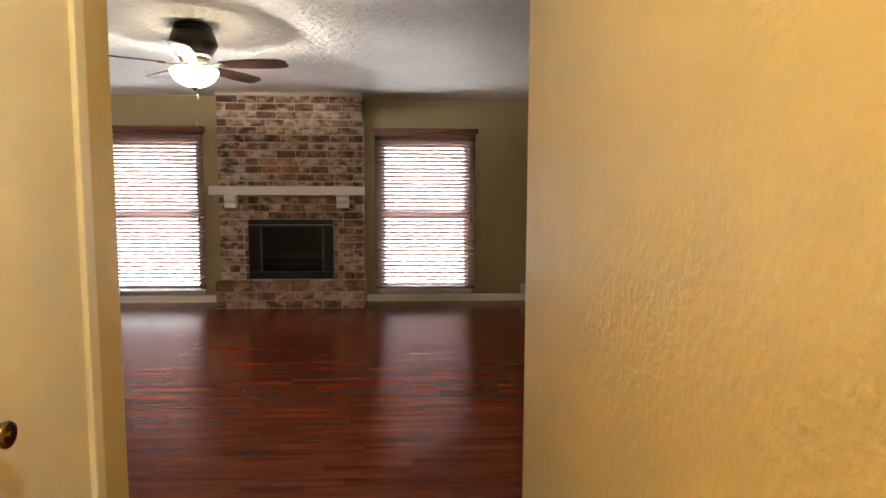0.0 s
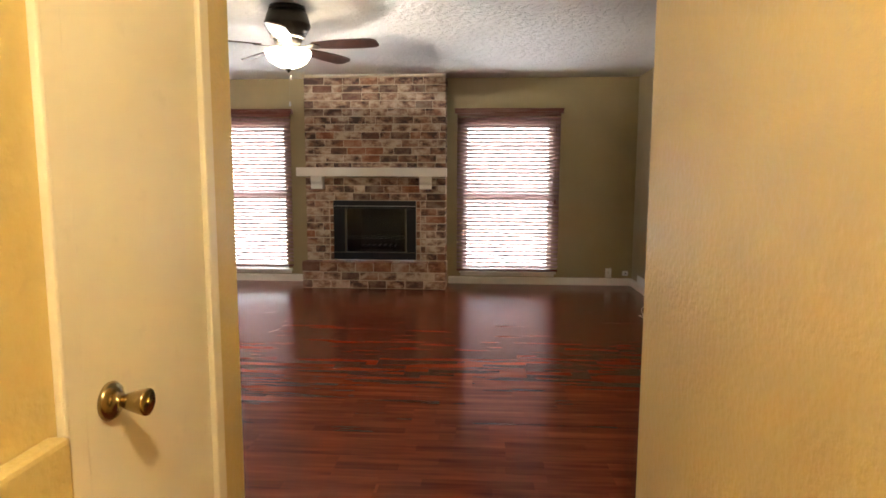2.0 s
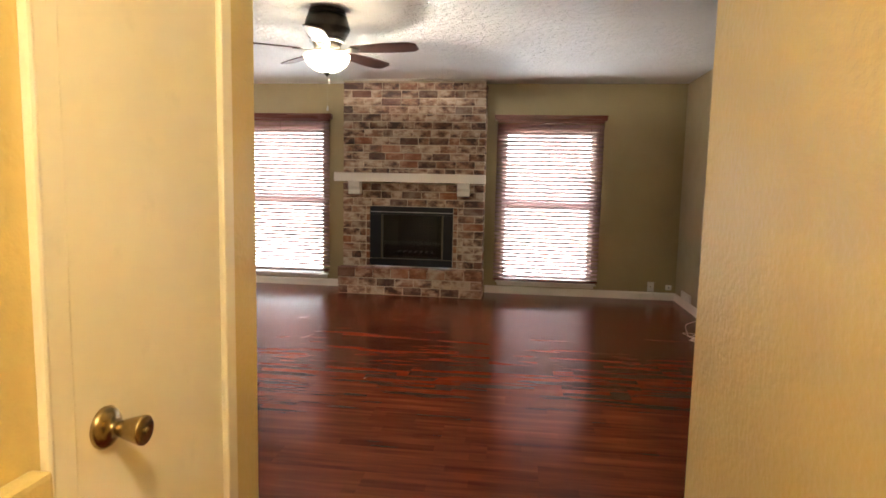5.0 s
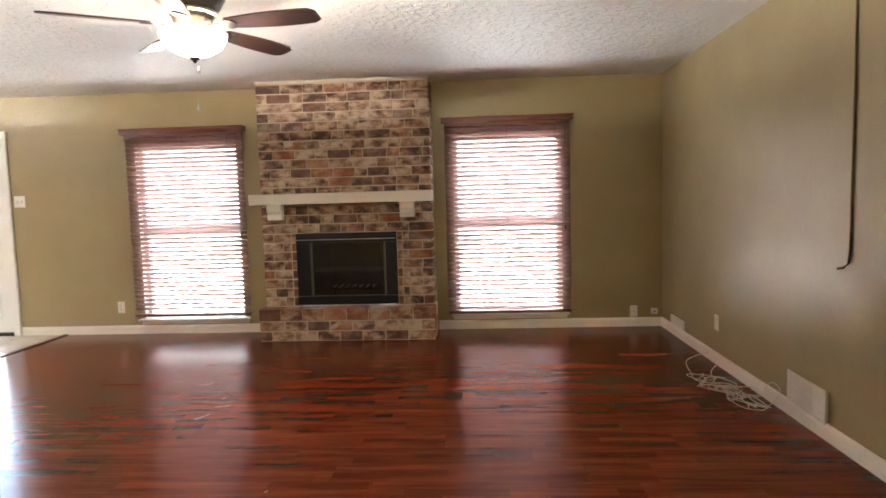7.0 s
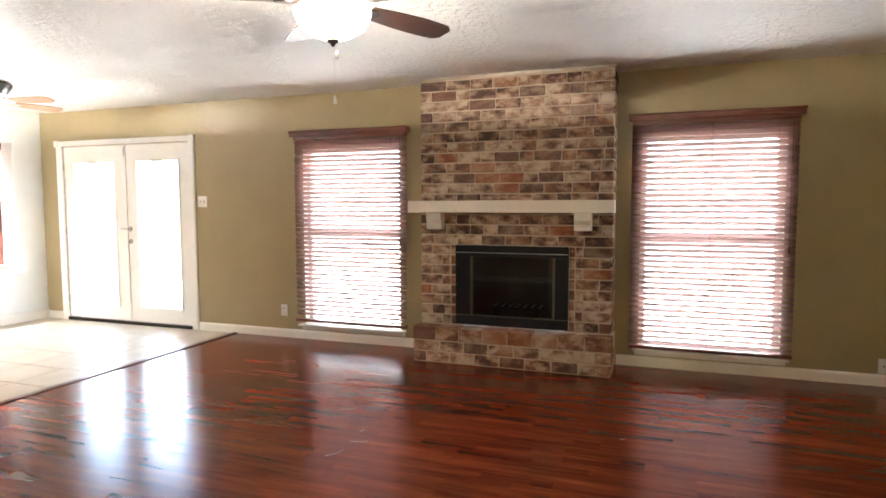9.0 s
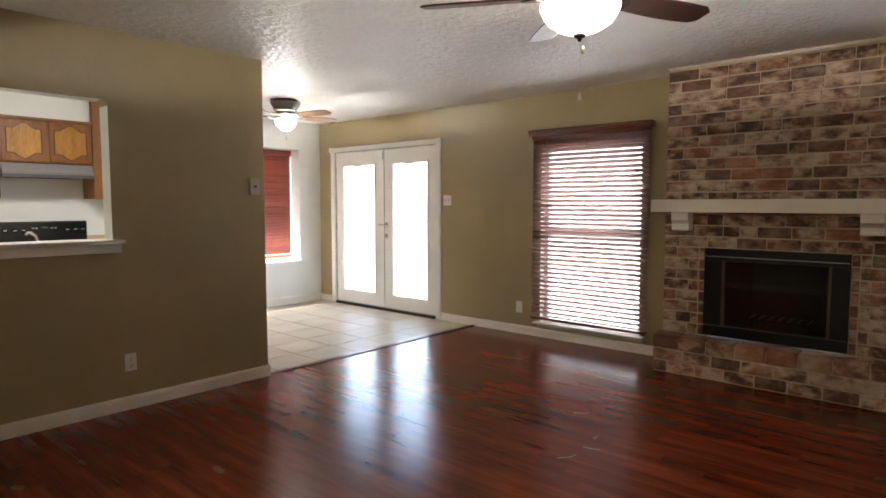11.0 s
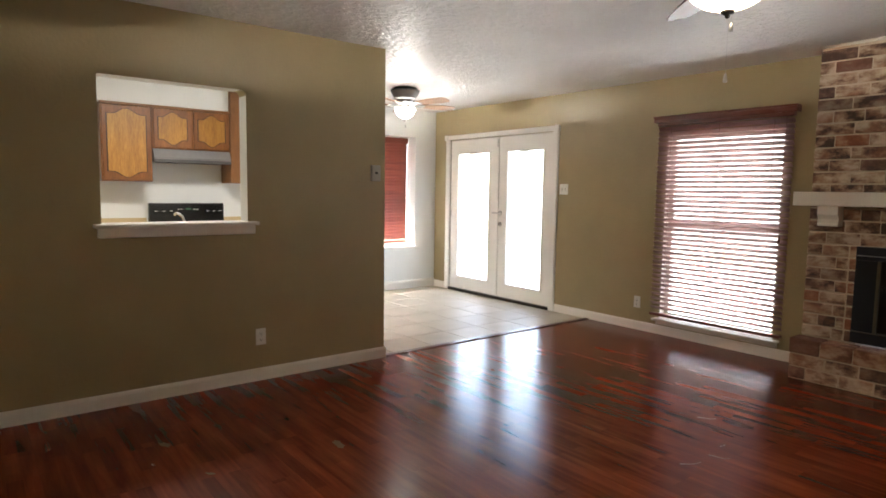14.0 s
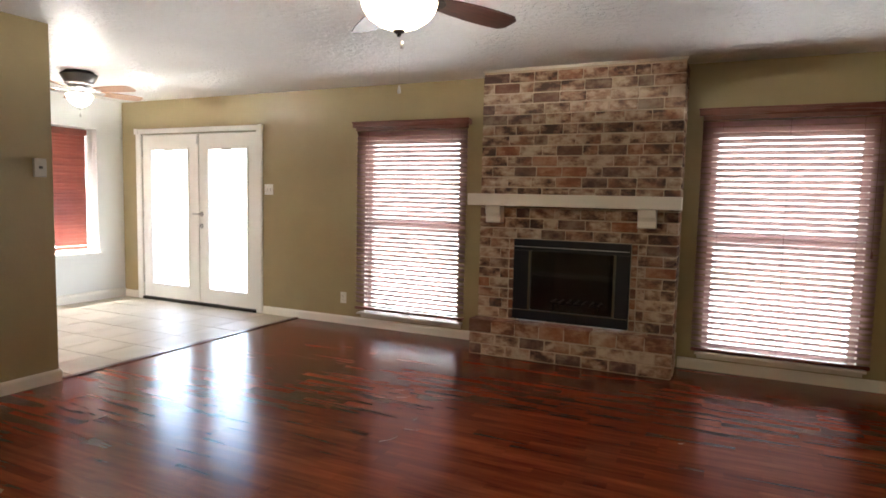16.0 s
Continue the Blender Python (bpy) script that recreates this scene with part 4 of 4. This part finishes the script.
# ---- small fittings on the walls ----
def outlet(at, rz, label="white duplex outlet on a tan wall", name="wall_outlet"):
    """A duplex socket with its plate; the plate's face looks along -y before the turn."""
    o = thing(name, label, "outlet", "", at, rz)
    part("cover_plate", box(-0.036, 0.036, -0.006, 0, -0.058, 0.058, 0.003), PLASTIC, o)
    for z in (-0.021, 0.021):
        face = part("receptacle", box(-0.017, 0.017, -0.009, -0.005, z - 0.014, z + 0.014, 0.004), PLASTIC, o)
        slots = box(-0.008, -0.0055, -0.0096, -0.0088, z - 0.002, z + 0.007)
        box(0.0055, 0.008, -0.0096, -0.0088, z - 0.002, z + 0.006, 0, slots)
        lathe([(0.0, -0.0096), (0.0028, -0.0096), (0.0028, -0.0088), (0.0, -0.0088)], (0, 0, z - 0.008), 10, "y", slots)
        part("slot", slots, DARK_SLOT, face)
    part("screw", lathe([(0.0, -0.0075), (0.003, -0.0072), (0.003, -0.0055)], (0, 0, 0), 10, "y"), STEEL, o)
    return o


def switch(at, rz, gangs=2):
    s = thing("light_switch", "white double light switch beside the french doors", "light switch", "", at, rz)
    half = 0.036 + 0.023 * (gangs - 1)
    part("cover_plate", box(-half, half, -0.006, 0, -0.058, 0.058, 0.003), PLASTIC, s)
    for k in range(gangs):
        x = (k - (gangs - 1) / 2) * 0.046
        t = part("toggle", box(-0.005, 0.005, -0.016, 0, -0.006, 0.010, 0.002), PLASTIC, s)
        t.matrix_basis = pose(x, -0.004, 0, -18, 0, 0)
        part("toggle_slot", box(x - 0.007, x + 0.007, -0.0068, -0.0058, -0.014, 0.014), GREY_PLASTIC, s)
    return s


outlet((-3.252, NORTH, 0.277), 0)
outlet((EAST, 6.322, 0.315), -90)
outlet((KW, 4.037, 0.311), 90)
switch((-4.246, NORTH, 1.388), 0)

thermo = thing("thermostat", "small grey beige wall thermostat near the wall's end", "thermostat", "", (KW, 4.967, 1.477), 90)
part("housing", box(-0.040, 0.040, -0.026, 0, -0.062, 0.062, 0.006), GREY_PLASTIC, thermo)
part("screen", box(-0.012, 0.012, -0.028, -0.0255, -0.006, 0.010, 0.001), DARK_SLOT, thermo, "small dark display")
part("cover_edge", box(-0.036, 0.036, -0.028, -0.0255, -0.056, -0.050, 0.001), GREY_PLASTIC, thermo)

jack = thing("cable_plate", "white cable wall plate above the baseboard", "wall plate", "", (1.935, NORTH, 0.150), 0)
part("cover_plate", box(-0.036, 0.036, -0.006, 0, -0.056, 0.056, 0.003), PLASTIC, jack)
part("connector", lathe([(0.0, -0.018), (0.005, -0.018), (0.005, -0.006), (0.008, -0.006), (0.008, -0.004)], (0, 0, 0), 12, "y"), BRASS, jack)
part("lead", tube(smooth_line([(0, -0.016, 0), (0.012, -0.035, -0.03), (0.03, -0.04, -0.08), (0.07, -0.035, -0.130), (0.12, -0.03, -0.144)]), 0.003, 6), CORD, jack, "thin white lead")
phone = thing("phone_jack", "small white surface phone jack above the baseboard", "phone jack", "", (2.130, NORTH, 0.150), 0)
part("housing", box(-0.032, 0.032, -0.026, 0, -0.028, 0.028, 0.005), PLASTIC, phone)
part("cover_lip", box(-0.026, 0.026, -0.029, -0.025, -0.022, 0.022, 0.002), PLASTIC, phone)
part("port", box(-0.008, 0.008, -0.0295, -0.0288, -0.006, 0.006), DARK_SLOT, phone)

# wall register standing off the wall at one edge
reg = thing("wall_register", "white metal air register standing slightly off the wall", "air register", "", (EAST - 0.004, 5.035, 0.180), -92)
rg = bmesh.new()
for a in ((-0.205, -0.180, -0.088, 0.088), (0.180, 0.205, -0.088, 0.088), (-0.180, 0.180, -0.088, -0.066), (-0.180, 0.180, 0.066, 0.088)):
    box(a[0], a[1], -0.022, -0.014, a[2], a[3], 0.002, rg)
part("register_frame", rg, PLASTIC, reg)
part("register_back", box(-0.195, 0.195, -0.0145, 0, -0.080, 0.080), PLASTIC, reg)
for k in range(3):
    for r in range(9):
        me_z = -0.060 + r * 0.015
        part("louvre", box(-0.178 + k * 0.120, -0.066 + k * 0.120, -0.020, -0.0175, me_z - 0.005, me_z + 0.007), PLASTIC, reg)
for k in (1, 2):
    part("divider", box(-0.184 + k * 0.121, -0.180 + k * 0.121 + 0.006, -0.023, -0.014, -0.066, 0.066, 0.001), PLASTIC, reg)

vent = thing("vent_cover", "small white metal vent cover just above the baseboard", "air vent", "", (EAST, 7.20, 0.132), -90)
vf = bmesh.new()
for a in ((-0.18, -0.162, -0.040, 0.040), (0.162, 0.18, -0.040, 0.040), (-0.162, 0.162, -0.040, -0.028), (-0.162, 0.162, 0.028, 0.040)):
    box(a[0], a[1], -0.014, 0, a[2], a[3], 0.002, vf)
part("vent_frame", vf, PLASTIC, vent)
part("vent_back", box(-0.163, 0.163, -0.004, 0, -0.029, 0.029), GREY_PLASTIC, vent)
for r in range(5):
    part("slat", box(-0.163, 0.163, -0.012, -0.004, -0.024 + r * 0.0115, -0.017 + r * 0.0115), PLASTIC, vent)

# brown cable down the side wall
cable = thing("wall_cable", "brown cable running down the wall from the ceiling", "cable")
part("cable", tube([(EAST - 0.0065, 4.70, CEIL), (EAST - 0.0065, 4.698, 1.7), (EAST - 0.0065, 4.702, 1.0), (EAST - 0.012, 4.704, 0.935), (EAST - 0.03, 4.712, 0.915), (EAST - 0.055, 4.725, 0.91)], 0.0062, 10), COAX, cable, "", True)


# ---- tangle of white cord on the floor ----
def tangle():
    t = thing("cord_tangle", "tangled heap of white cable lying along the baseboard", "cable")
    rng = random.Random(7)

    def loop(cx, cy, rx, ry, turns, z0, wob, seed):
        pts = []
        n = int(26 * turns)
        for k in range(n + 1):
            a = 2 * math.pi * k / 26 + seed
            u = k / n
            pts.append((min(EAST - 0.03, cx + rx * math.cos(a) * (1 + wob * noise.noise((u * 5, seed, 1))) + 0.09 * noise.noise((u * 7, seed, 4))),
                        cy + ry * math.sin(a) + 0.20 * noise.noise((u * 5, seed, 7)), z0 + 0.016 * (1 + noise.noise((u * 9, seed, 9)))))
        return pts
    part("cord", tube(smooth_line([(EAST - 0.02, 6.42, 0.06), (2.10, 6.43, 0.035), (2.0, 6.36, 0.012), (1.955, 6.2, 0.008), (1.93, 6.05, 0.008), (1.90, 5.9, 0.01), (1.95, 5.78, 0.02), (2.02, 5.85, 0.02), (2.05, 6.0, 0.012), (2.10, 6.12, 0.01), (2.16, 6.2, 0.02)]), 0.0034, 7), CORD, t, "", True)
    for k in range(7):
        cy = 5.88 - 0.085 * k + rng.uniform(-0.02, 0.02)
        part("cord", tube(loop(1.975 + 0.010 * k + rng.uniform(-0.02, 0.02), cy, rng.uniform(0.05, 0.095), rng.uniform(0.09, 0.19), rng.uniform(1.3, 2.0), 0.008 + 0.004 * (k % 3), 2.0, k * 1.7), 0.0029, 6), CORD, t, "", True)
    part("cord", tube(smooth_line([(2.03, 5.45, 0.01), (2.08, 5.36, 0.012), (2.12, 5.30, 0.03), (2.16, 5.28, 0.09), (2.18, 5.30, 0.13), (2.17, 5.36, 0.15), (2.16, 5.42, 0.11), (2.15, 5.44, 0.05), (2.12, 5.5, 0.01)]), 0.0026, 6), CORD, t, "", True)
    return t


tangle()


# ---- kitchen, seen through the pass-through ----
structure(finish("pass_through_sill", box(KW - 0.16, KW + 0.075, PASS_Y[0] - 0.045, PASS_Y[1] + 0.055, PASS_Z[0] - 0.001, PASS_Z[0] + 0.022, 0.006), TRIM), "white painted pass-through ledge", "sill")
structure(finish("trim_2", box(KW, KW + 0.042, PASS_Y[0] - 0.025, PASS_Y[1] + 0.04, PASS_Z[0] - 0.062, PASS_Z[0] - 0.0012, 0.008), TRIM), "white moulding under the pass-through ledge", "trim")
corner_bm = bmesh.new()
for yy, s in ((PASS_Y[1], -1), (PASS_Y[0], 1)):
    r = 0.035 if s < 0 else 0.012
    outline = [(yy, PASS_Z[1])] + [(yy + s * r * (1 - math.sin(a * math.pi / 12)), PASS_Z[1] - r * (1 - math.cos(a * math.pi / 12))) for a in range(7)]
    merge(corner_bm, prism(outline, KW - 0.129, KW - 0.001, "x"))
structure(finish("pass_through_corner", corner_bm, TAN), "rounded plaster corners of the pass-through", "trim")

FRONT = -6.30


def cabinet_door(parent, y0, y1, z0, z1):
    """A raised oak door whose panel has cathedral arches at top and bottom."""
    x = FRONT
    d = part("cabinet_door", box(x, x + 0.019, y0, y1, z0, z1, 0.004), OAK_FRAME, parent)
    w, h = y1 - y0, z1 - z0
    m = 0.034
    a, b = y0 + m, y1 - m

    def arch(inset):
        pts = []
        n = 16
        rise = min(0.055, h * 0.14)
        for k in range(n + 1):
            u = k / n
            bell = 0.5 - 0.5 * math.cos(2 * math.pi * min(1, max(0, (u - 0.12) / 0.76)))
            pts.append((b - inset - (b - a - 2 * inset) * u, z1 - m - rise - inset * 0.6 + rise * bell + 0.012))
        for k in range(n + 1):
            u = k / n
            bell = 0.5 - 0.5 * math.cos(2 * math.pi * min(1, max(0, (u - 0.12) / 0.76)))
            pts.append((a + inset + (b - a - 2 * inset) * u, z0 + m + rise + inset * 0.6 - rise * bell - 0.012))
        return pts
    # flat near-black band along the panel's outline
    part("panel_groove", prism(arch(0.0), x + 0.0185, x + 0.0200, "x"), GROOVE, d, "dark band round the panel")
    bm = prism(arch(0.010), x + 0.0195, x + 0.0265, "x")
    front = max(bm.faces, key=lambda f: f.calc_center_median().x if len(f.verts) > 6 else -99)
    bmesh.ops.inset_individual(bm, faces=[front], thickness=0.02, depth=0.004)
    part("raised_panel", bm, OAK, d)
    return d


def upper_cabinet(y0, y1, z0, z1, doors, label):
    c = thing("kitchen_cabinet", label, "cabinet", "honey oak wall cabinets")
    part("body", box(WEST + 0.001, FRONT - 0.001, y0 + 0.001, y1 - 0.001, z0, z1, 0.002), OAK_DARK if not doors else OAK_FRAME, c)
    w = (y1 - y0) / max(1, doors)
    for k in range(doors):
        cabinet_door(c, y0 + k * w + 0.014, y0 + (k + 1) * w - 0.014, z0 + 0.012, z1 - 0.022)
    part("crown", box(FRONT - 0.005, FRONT + 0.020, y0, y1, z1 - 0.016, z1 + 0.010, 0.004), OAK_DARK, c)
    return c


upper_cabinet(3.475, 3.925, 1.395, 2.135, 1, "honey oak wall cabinet with one arched panel door")
upper_cabinet(3.927, 4.69, 1.725, 2.135, 2, "short honey oak wall cabinet above the range hood")
tall = thing("kitchen_cabinet", "tall plain brown oak cabinet side reaching the ceiling", "cabinet")
part("body", box(WEST + 0.001, FRONT + 0.01, 4.695, 5.35, 1.395, CEIL - 0.004, 0.003), OAK_DARK, tall)
part("face_panel", box(FRONT + 0.0102, FRONT + 0.018, 4.70, 5.345, 1.40, CEIL - 0.008, 0.002), OAK_DARK, tall)
structure(finish("soffit", box(WEST + 0.001, FRONT - 0.03, SOUTH_L, 4.692, 2.146, CEIL - 0.001), WHITE_WALL), "white painted soffit above the cabinets", "soffit")

hood = thing("range_hood", "grey white under-cabinet range hood", "range hood")
hb = prism([(WEST + 0.002, 1.722), (FRONT + 0.005, 1.722), (FRONT + 0.045, 1.640), (FRONT + 0.045, 1.600), (WEST + 0.002, 1.600)], 3.932, 4.686, "y")
part("hood_body", hb, STAINLESS, hood)
part("front_lip", box(FRONT + 0.045, FRONT + 0.053, 3.932, 4.686, 1.588, 1.622, 0.003), HOOD_LIP, hood, "dark lower lip")
part("filter", box(WEST + 0.10, FRONT + 0.02, 4.0, 4.62, 1.590, 1.5995), DARK_SLOT, hood, "dark grease filter")

stove = thing("kitchen_range", "black electric range with a knobbed control panel", "stove")
part("body", box(WEST + 0.03, -5.93, 3.925, 4.683, 0.0, 0.905, 0.006), APPLIANCE, stove)
part("cooktop", box(WEST + 0.03, -5.92, 3.922, 4.686, 0.906, 0.925, 0.005), APPLIANCE, stove)
panel = part("control_panel", box(WEST + 0.03, WEST + 0.10, 3.925, 4.683, 0.926, 1.178, 0.014), APPLIANCE, stove)
for y in (3.985, 4.06, 4.13, 4.50, 4.57, 4.635):
    k = part("knob", lathe([(0.0, 0.022), (0.015, 0.020), (0.019, 0.012), (0.020, 0.0)], (WEST + 0.10, y, 1.095), 20, "x"), APPLIANCE, panel, "black knob with white mark", True)
    part("knob_mark", box(WEST + 0.120, WEST + 0.1235, y - 0.014, y + 0.014, 1.093, 1.097), PLASTIC, k)
part("display", box(WEST + 0.0985, WEST + 0.101, 4.285, 4.335, 1.11, 1.124), DISPLAY, panel, "small green clock display")
for y in (4.21, 4.24, 4.37, 4.40):
    part("button", box(WEST + 0.0985, WEST + 0.1015, y - 0.008, y + 0.008, 1.108, 1.118), GREY_PLASTIC, panel)

for y0, y1 in ((SOUTH_L + 0.01, 3.918), (4.69, 5.35)):
    counter = thing("kitchen_counter", "tan laminate counter with a low backsplash", "counter")
    part("base", box(WEST + 0.001, -6.02, y0, y1, 0, 0.868, 0.003), OAK, counter)
    part("worktop", box(WEST + 0.001, -5.985, y0, y1, 0.869, 0.908, 0.006), SPLASH, counter)
    part("backsplash", box(WEST + 0.001, WEST + 0.02, y0, y1, 0.909, 1.025, 0.004), SPLASH, counter, "wood-coloured backsplash strip")
near = thing("sink_counter", "kitchen sink counter under the pass-through", "counter")
part("base", box(KW - 0.70, KW - 0.132, SOUTH_L + 0.01, KW_END - 0.1, 0, 0.868, 0.003), OAK, near)
part("worktop", box(KW - 0.735, KW - 0.131, SOUTH_L + 0.01, KW_END - 0.08, 0.869, 0.908, 0.006), SPLASH, near)
fau = thing("faucet", "chrome kitchen faucet with a curved spout", "faucet")
fy = 3.635
part("base", lathe([(0.0, 0.909), (0.028, 0.909), (0.026, 0.925), (0.016, 0.935), (0.014, 1.02), (0.0, 1.022)], (KW - 0.30, fy, 0), 24), CHROME, fau, "", True)
part("spout", tube([(KW - 0.30, fy, 1.01), (KW - 0.30, fy - 0.004, 1.10), (KW - 0.31, fy - 0.018, 1.145), (KW - 0.325, fy - 0.038, 1.165), (KW - 0.34, fy - 0.050, 1.168), (KW - 0.352, fy - 0.058, 1.155)], 0.009, 12), CHROME, fau, "", True)
part("lever", tube([(KW - 0.30, fy + 0.01, 1.02), (KW - 0.30, fy + 0.05, 1.045)], 0.007, 8), CHROME, fau)


# ---- scraps and marks lying on the laminate ----
def curl(at, rz, length, lift):
    s = thing("floor_scrap", "thin curled strip of peeled tape on the floor", "scrap", "peeled scraps on the floor", at, rz)
    bm = bmesh.new()
    rows = []
    for k in range(9):
        u = k / 8
        x = (u - 0.5) * length
        z = 0.0012 + lift * max(0, (u - 0.6) / 0.4) ** 2
        wid = 0.0035 * (1 - 0.5 * u)
        rows.append([bm.verts.new((x, -wid + 0.02 * u * u * length * 4, z)), bm.verts.new((x, wid + 0.02 * u * u * length * 4, z)), bm.verts.new((x, wid + 0.02 * u * u * length * 4, z + 0.0012)), bm.verts.new((x, -wid + 0.02 * u * u * length * 4, z + 0.0012))])
    for a, b in zip(rows, rows[1:]):
        for i in range(4):
            bm.faces.new((a[i], a[(i + 1) % 4], b[(i + 1) % 4], b[i]))
    bm.faces.new(rows[0]), bm.faces.new(rows[-1])
    part("strip", bm, SCRAP, s)


for at, rz, l, lift in (((-1.285, 5.25, 0), 50, 0.11, 0.010), ((-1.24, 5.44, 0), 8, 0.10, 0.008), ((-1.56, 5.915, 0), 25, 0.10, 0.008), ((-1.30, 5.60, 0), 70, 0.04, 0.004),
                        ((0.173, 5.975, 0), 15, 0.03, 0.008), ((-2.85, 3.105, 0), 10, 0.03, 0.004), ((-0.55, 4.3, 0), 40, 0.018, 0.003)):
    curl(at, rz, l, lift)


def worn_patch(cx, cy, rx, ry, rz, seed):
    """A shallow patch where the laminate's face has chipped away."""
    rng = random.Random(seed)
    pts = []
    for k in range(18):
        a = 2 * math.pi * k / 18
        r = rng.uniform(0.55, 1.0)
        pts.append((rx * r * math.cos(a), ry * r * math.sin(a)))
    p = thing("worn_patch", "worn tan patch chipped into the laminate floor", "floor damage", "", (cx, cy, 0), rz)
    part("patch", prism(pts, 0.0002, 0.0009), WORN, p)


worn_patch(-3.07, 3.214, 0.05, 0.025, 20, 3)
worn_patch(-2.54, 3.948, 0.07, 0.03, 5, 4)
worn_patch(-2.60, 3.30, 0.03, 0.012, 40, 5)


# ---- outdoors, seen through the blinds ----
structure(finish("ground", box(-60, 60, NORTH + 0.17, 90, -0.30, -0.16), LAWN), "sunlit lawn behind the house", "ground")
structure(finish("pavement", box(-10, 6, NORTH + 0.165, NORTH + 7.0, -0.17, -0.10, 0.01), PATIO), "sunlit concrete patio slab", "patio")
fence = thing("fence", "weathered wooden board fence across the yard", "fence")
fence_y = NORTH + 11.0
board_me = bpy.data.meshes.new("board")
fb = prism([(-0.068, 0), (0.068, 0), (0.068, 1.74), (0.045, 1.80), (-0.045, 1.80), (-0.068, 1.74)], 0, 0.018, "y")
fb.to_mesh(board_me)
fb.free()
board_me.materials.append(FENCE)
for k in range(170):
    ob = new("board", board_me)
    ob.parent = fence
    ob.matrix_basis = pose(-15 + k * 0.145, fence_y, -0.17 + random.uniform(-0.01, 0.01))
for z in (0.2, 1.3):
    part("rail", box(-15.1, 9.7, fence_y + 0.019, fence_y + 0.057, z, z + 0.09), FENCE, fence)


def tree(at, height, seed):
    rng = random.Random(seed)
    t = thing("tree", "leafy green shade tree behind the fence", "tree", "trees behind the house", at)
    bm = bmesh.new()
    trunk = [(0.02 * rng.uniform(-1, 1) * k, 0.02 * rng.uniform(-1, 1) * k, height * 0.1 * k) for k in range(8)]
    made = [(trunk, 0.16)]
    tips = []
    for k in range(9):
        a, h = rng.uniform(0, 6.28), height * rng.uniform(0.3, 0.62)
        l = height * rng.uniform(0.22, 0.42)
        pts = [(l * u * math.cos(a), l * u * math.sin(a), h + l * 0.75 * u - 0.1 * u * u) for u in (0, 0.33, 0.66, 1)]
        tube(pts, 0.04, 6, bm)
        tips += [Vector(p) for p in pts[1:]]
    for i in range(7):
        r = 0.16 * (1 - i / 8)
        tube(trunk[i:i + 2], r, 9, bm)
    tips.append(Vector(trunk[-1]))
    part("trunk", bm, BARK, t)
    verts, faces = [], []
    for tip in tips:
        for _ in range(170):
            d = Vector((rng.gauss(0, 1), rng.gauss(0, 1), rng.gauss(0, 0.8))) * height * 0.075
            c = tip + d
            u = Vector((rng.uniform(-1, 1), rng.uniform(-1, 1), rng.uniform(-1, 1))).normalized()
            w = u.orthogonal().normalized()
            s = rng.uniform(0.06, 0.13)
            i = len(verts)
            verts += [c - u * s, c + w * s * 0.5, c + u * s, c - w * s * 0.5]
            faces.append((i, i + 1, i + 2, i + 3))
    me = bpy.data.meshes.new("crown")
    me.from_pydata([tuple(v) for v in verts], [], faces)
    me.materials.append(LEAF)
    ob = new("crown", me)
    ob.parent = t
    ob["kind"] = "stuff"


for at, h, s in (((-6.5, NORTH + 14, -0.17), 6.5, 1), ((-2.2, NORTH + 13.5, -0.17), 6.0, 2), ((1.8, NORTH + 15, -0.17), 7.0, 3), ((5.5, NORTH + 14, -0.17), 6.2, 4), ((-11, NORTH + 15, -0.17), 6.8, 5)):
    tree(at, h, s)


# ---- floor pieces, last ----
piece_cache = {}


def piece(name, parent, x0, x1, y0, y1, z1, thick, material, bevel):
    key = (name, round(x1 - x0, 3), round(y1 - y0, 3))
    if key not in piece_cache:
        lx, ly = x1 - x0, y1 - y0
        bm = box(-lx / 2, lx / 2, -ly / 2, ly / 2, -thick, 0, 0)
        if bevel:
            bmesh.ops.bevel(bm, geom=[e for e in bm.edges if min(v.co.z for v in e.verts) > -1e-6], offset=bevel, segments=1, affect="EDGES")
        bmesh.ops.recalc_face_normals(bm, faces=bm.faces)
        me = bpy.data.meshes.new(name)
        bm.to_mesh(me)
        bm.free()
        me.materials.append(material)
        piece_cache[key] = me
    ob = new(name, piece_cache[key])
    ob.parent = parent
    ob.matrix_basis = pose((x0 + x1) / 2, (y0 + y1) / 2, z1)


PLANK_L, PLANK_W = 1.21, 0.193
y, row = NORTH - PLANK_W, 0
while y > HALL_END:
    a, b = (TILE_X + 0.012, EAST) if y > SOUTH_L - 0.1 else (HALL_L, HALL_R)
    x = a - (0.31 * (row * 3 % 4) + 0.07 * (row % 3))
    while x < b:
        p, q = max(x, a), min(x + PLANK_L, b)
        if q - p > 0.02:
            piece("plank", floor, p, q, y, y + PLANK_W, 0.0, 0.004, LAMINATE, 0.0)
        x += PLANK_L
    y -= PLANK_W
    row += 1
TILE_S = 0.415
x = TILE_X
while x > WEST:
    y = NORTH
    while y > SOUTH_L:
        piece("tile", tile_floor, max(x - TILE_S + 0.009, WEST), x, max(y - TILE_S + 0.009, SOUTH_L), y, 0.0, 0.004, TILE, 0.0015)
        y -= TILE_S
    x -= TILE_S
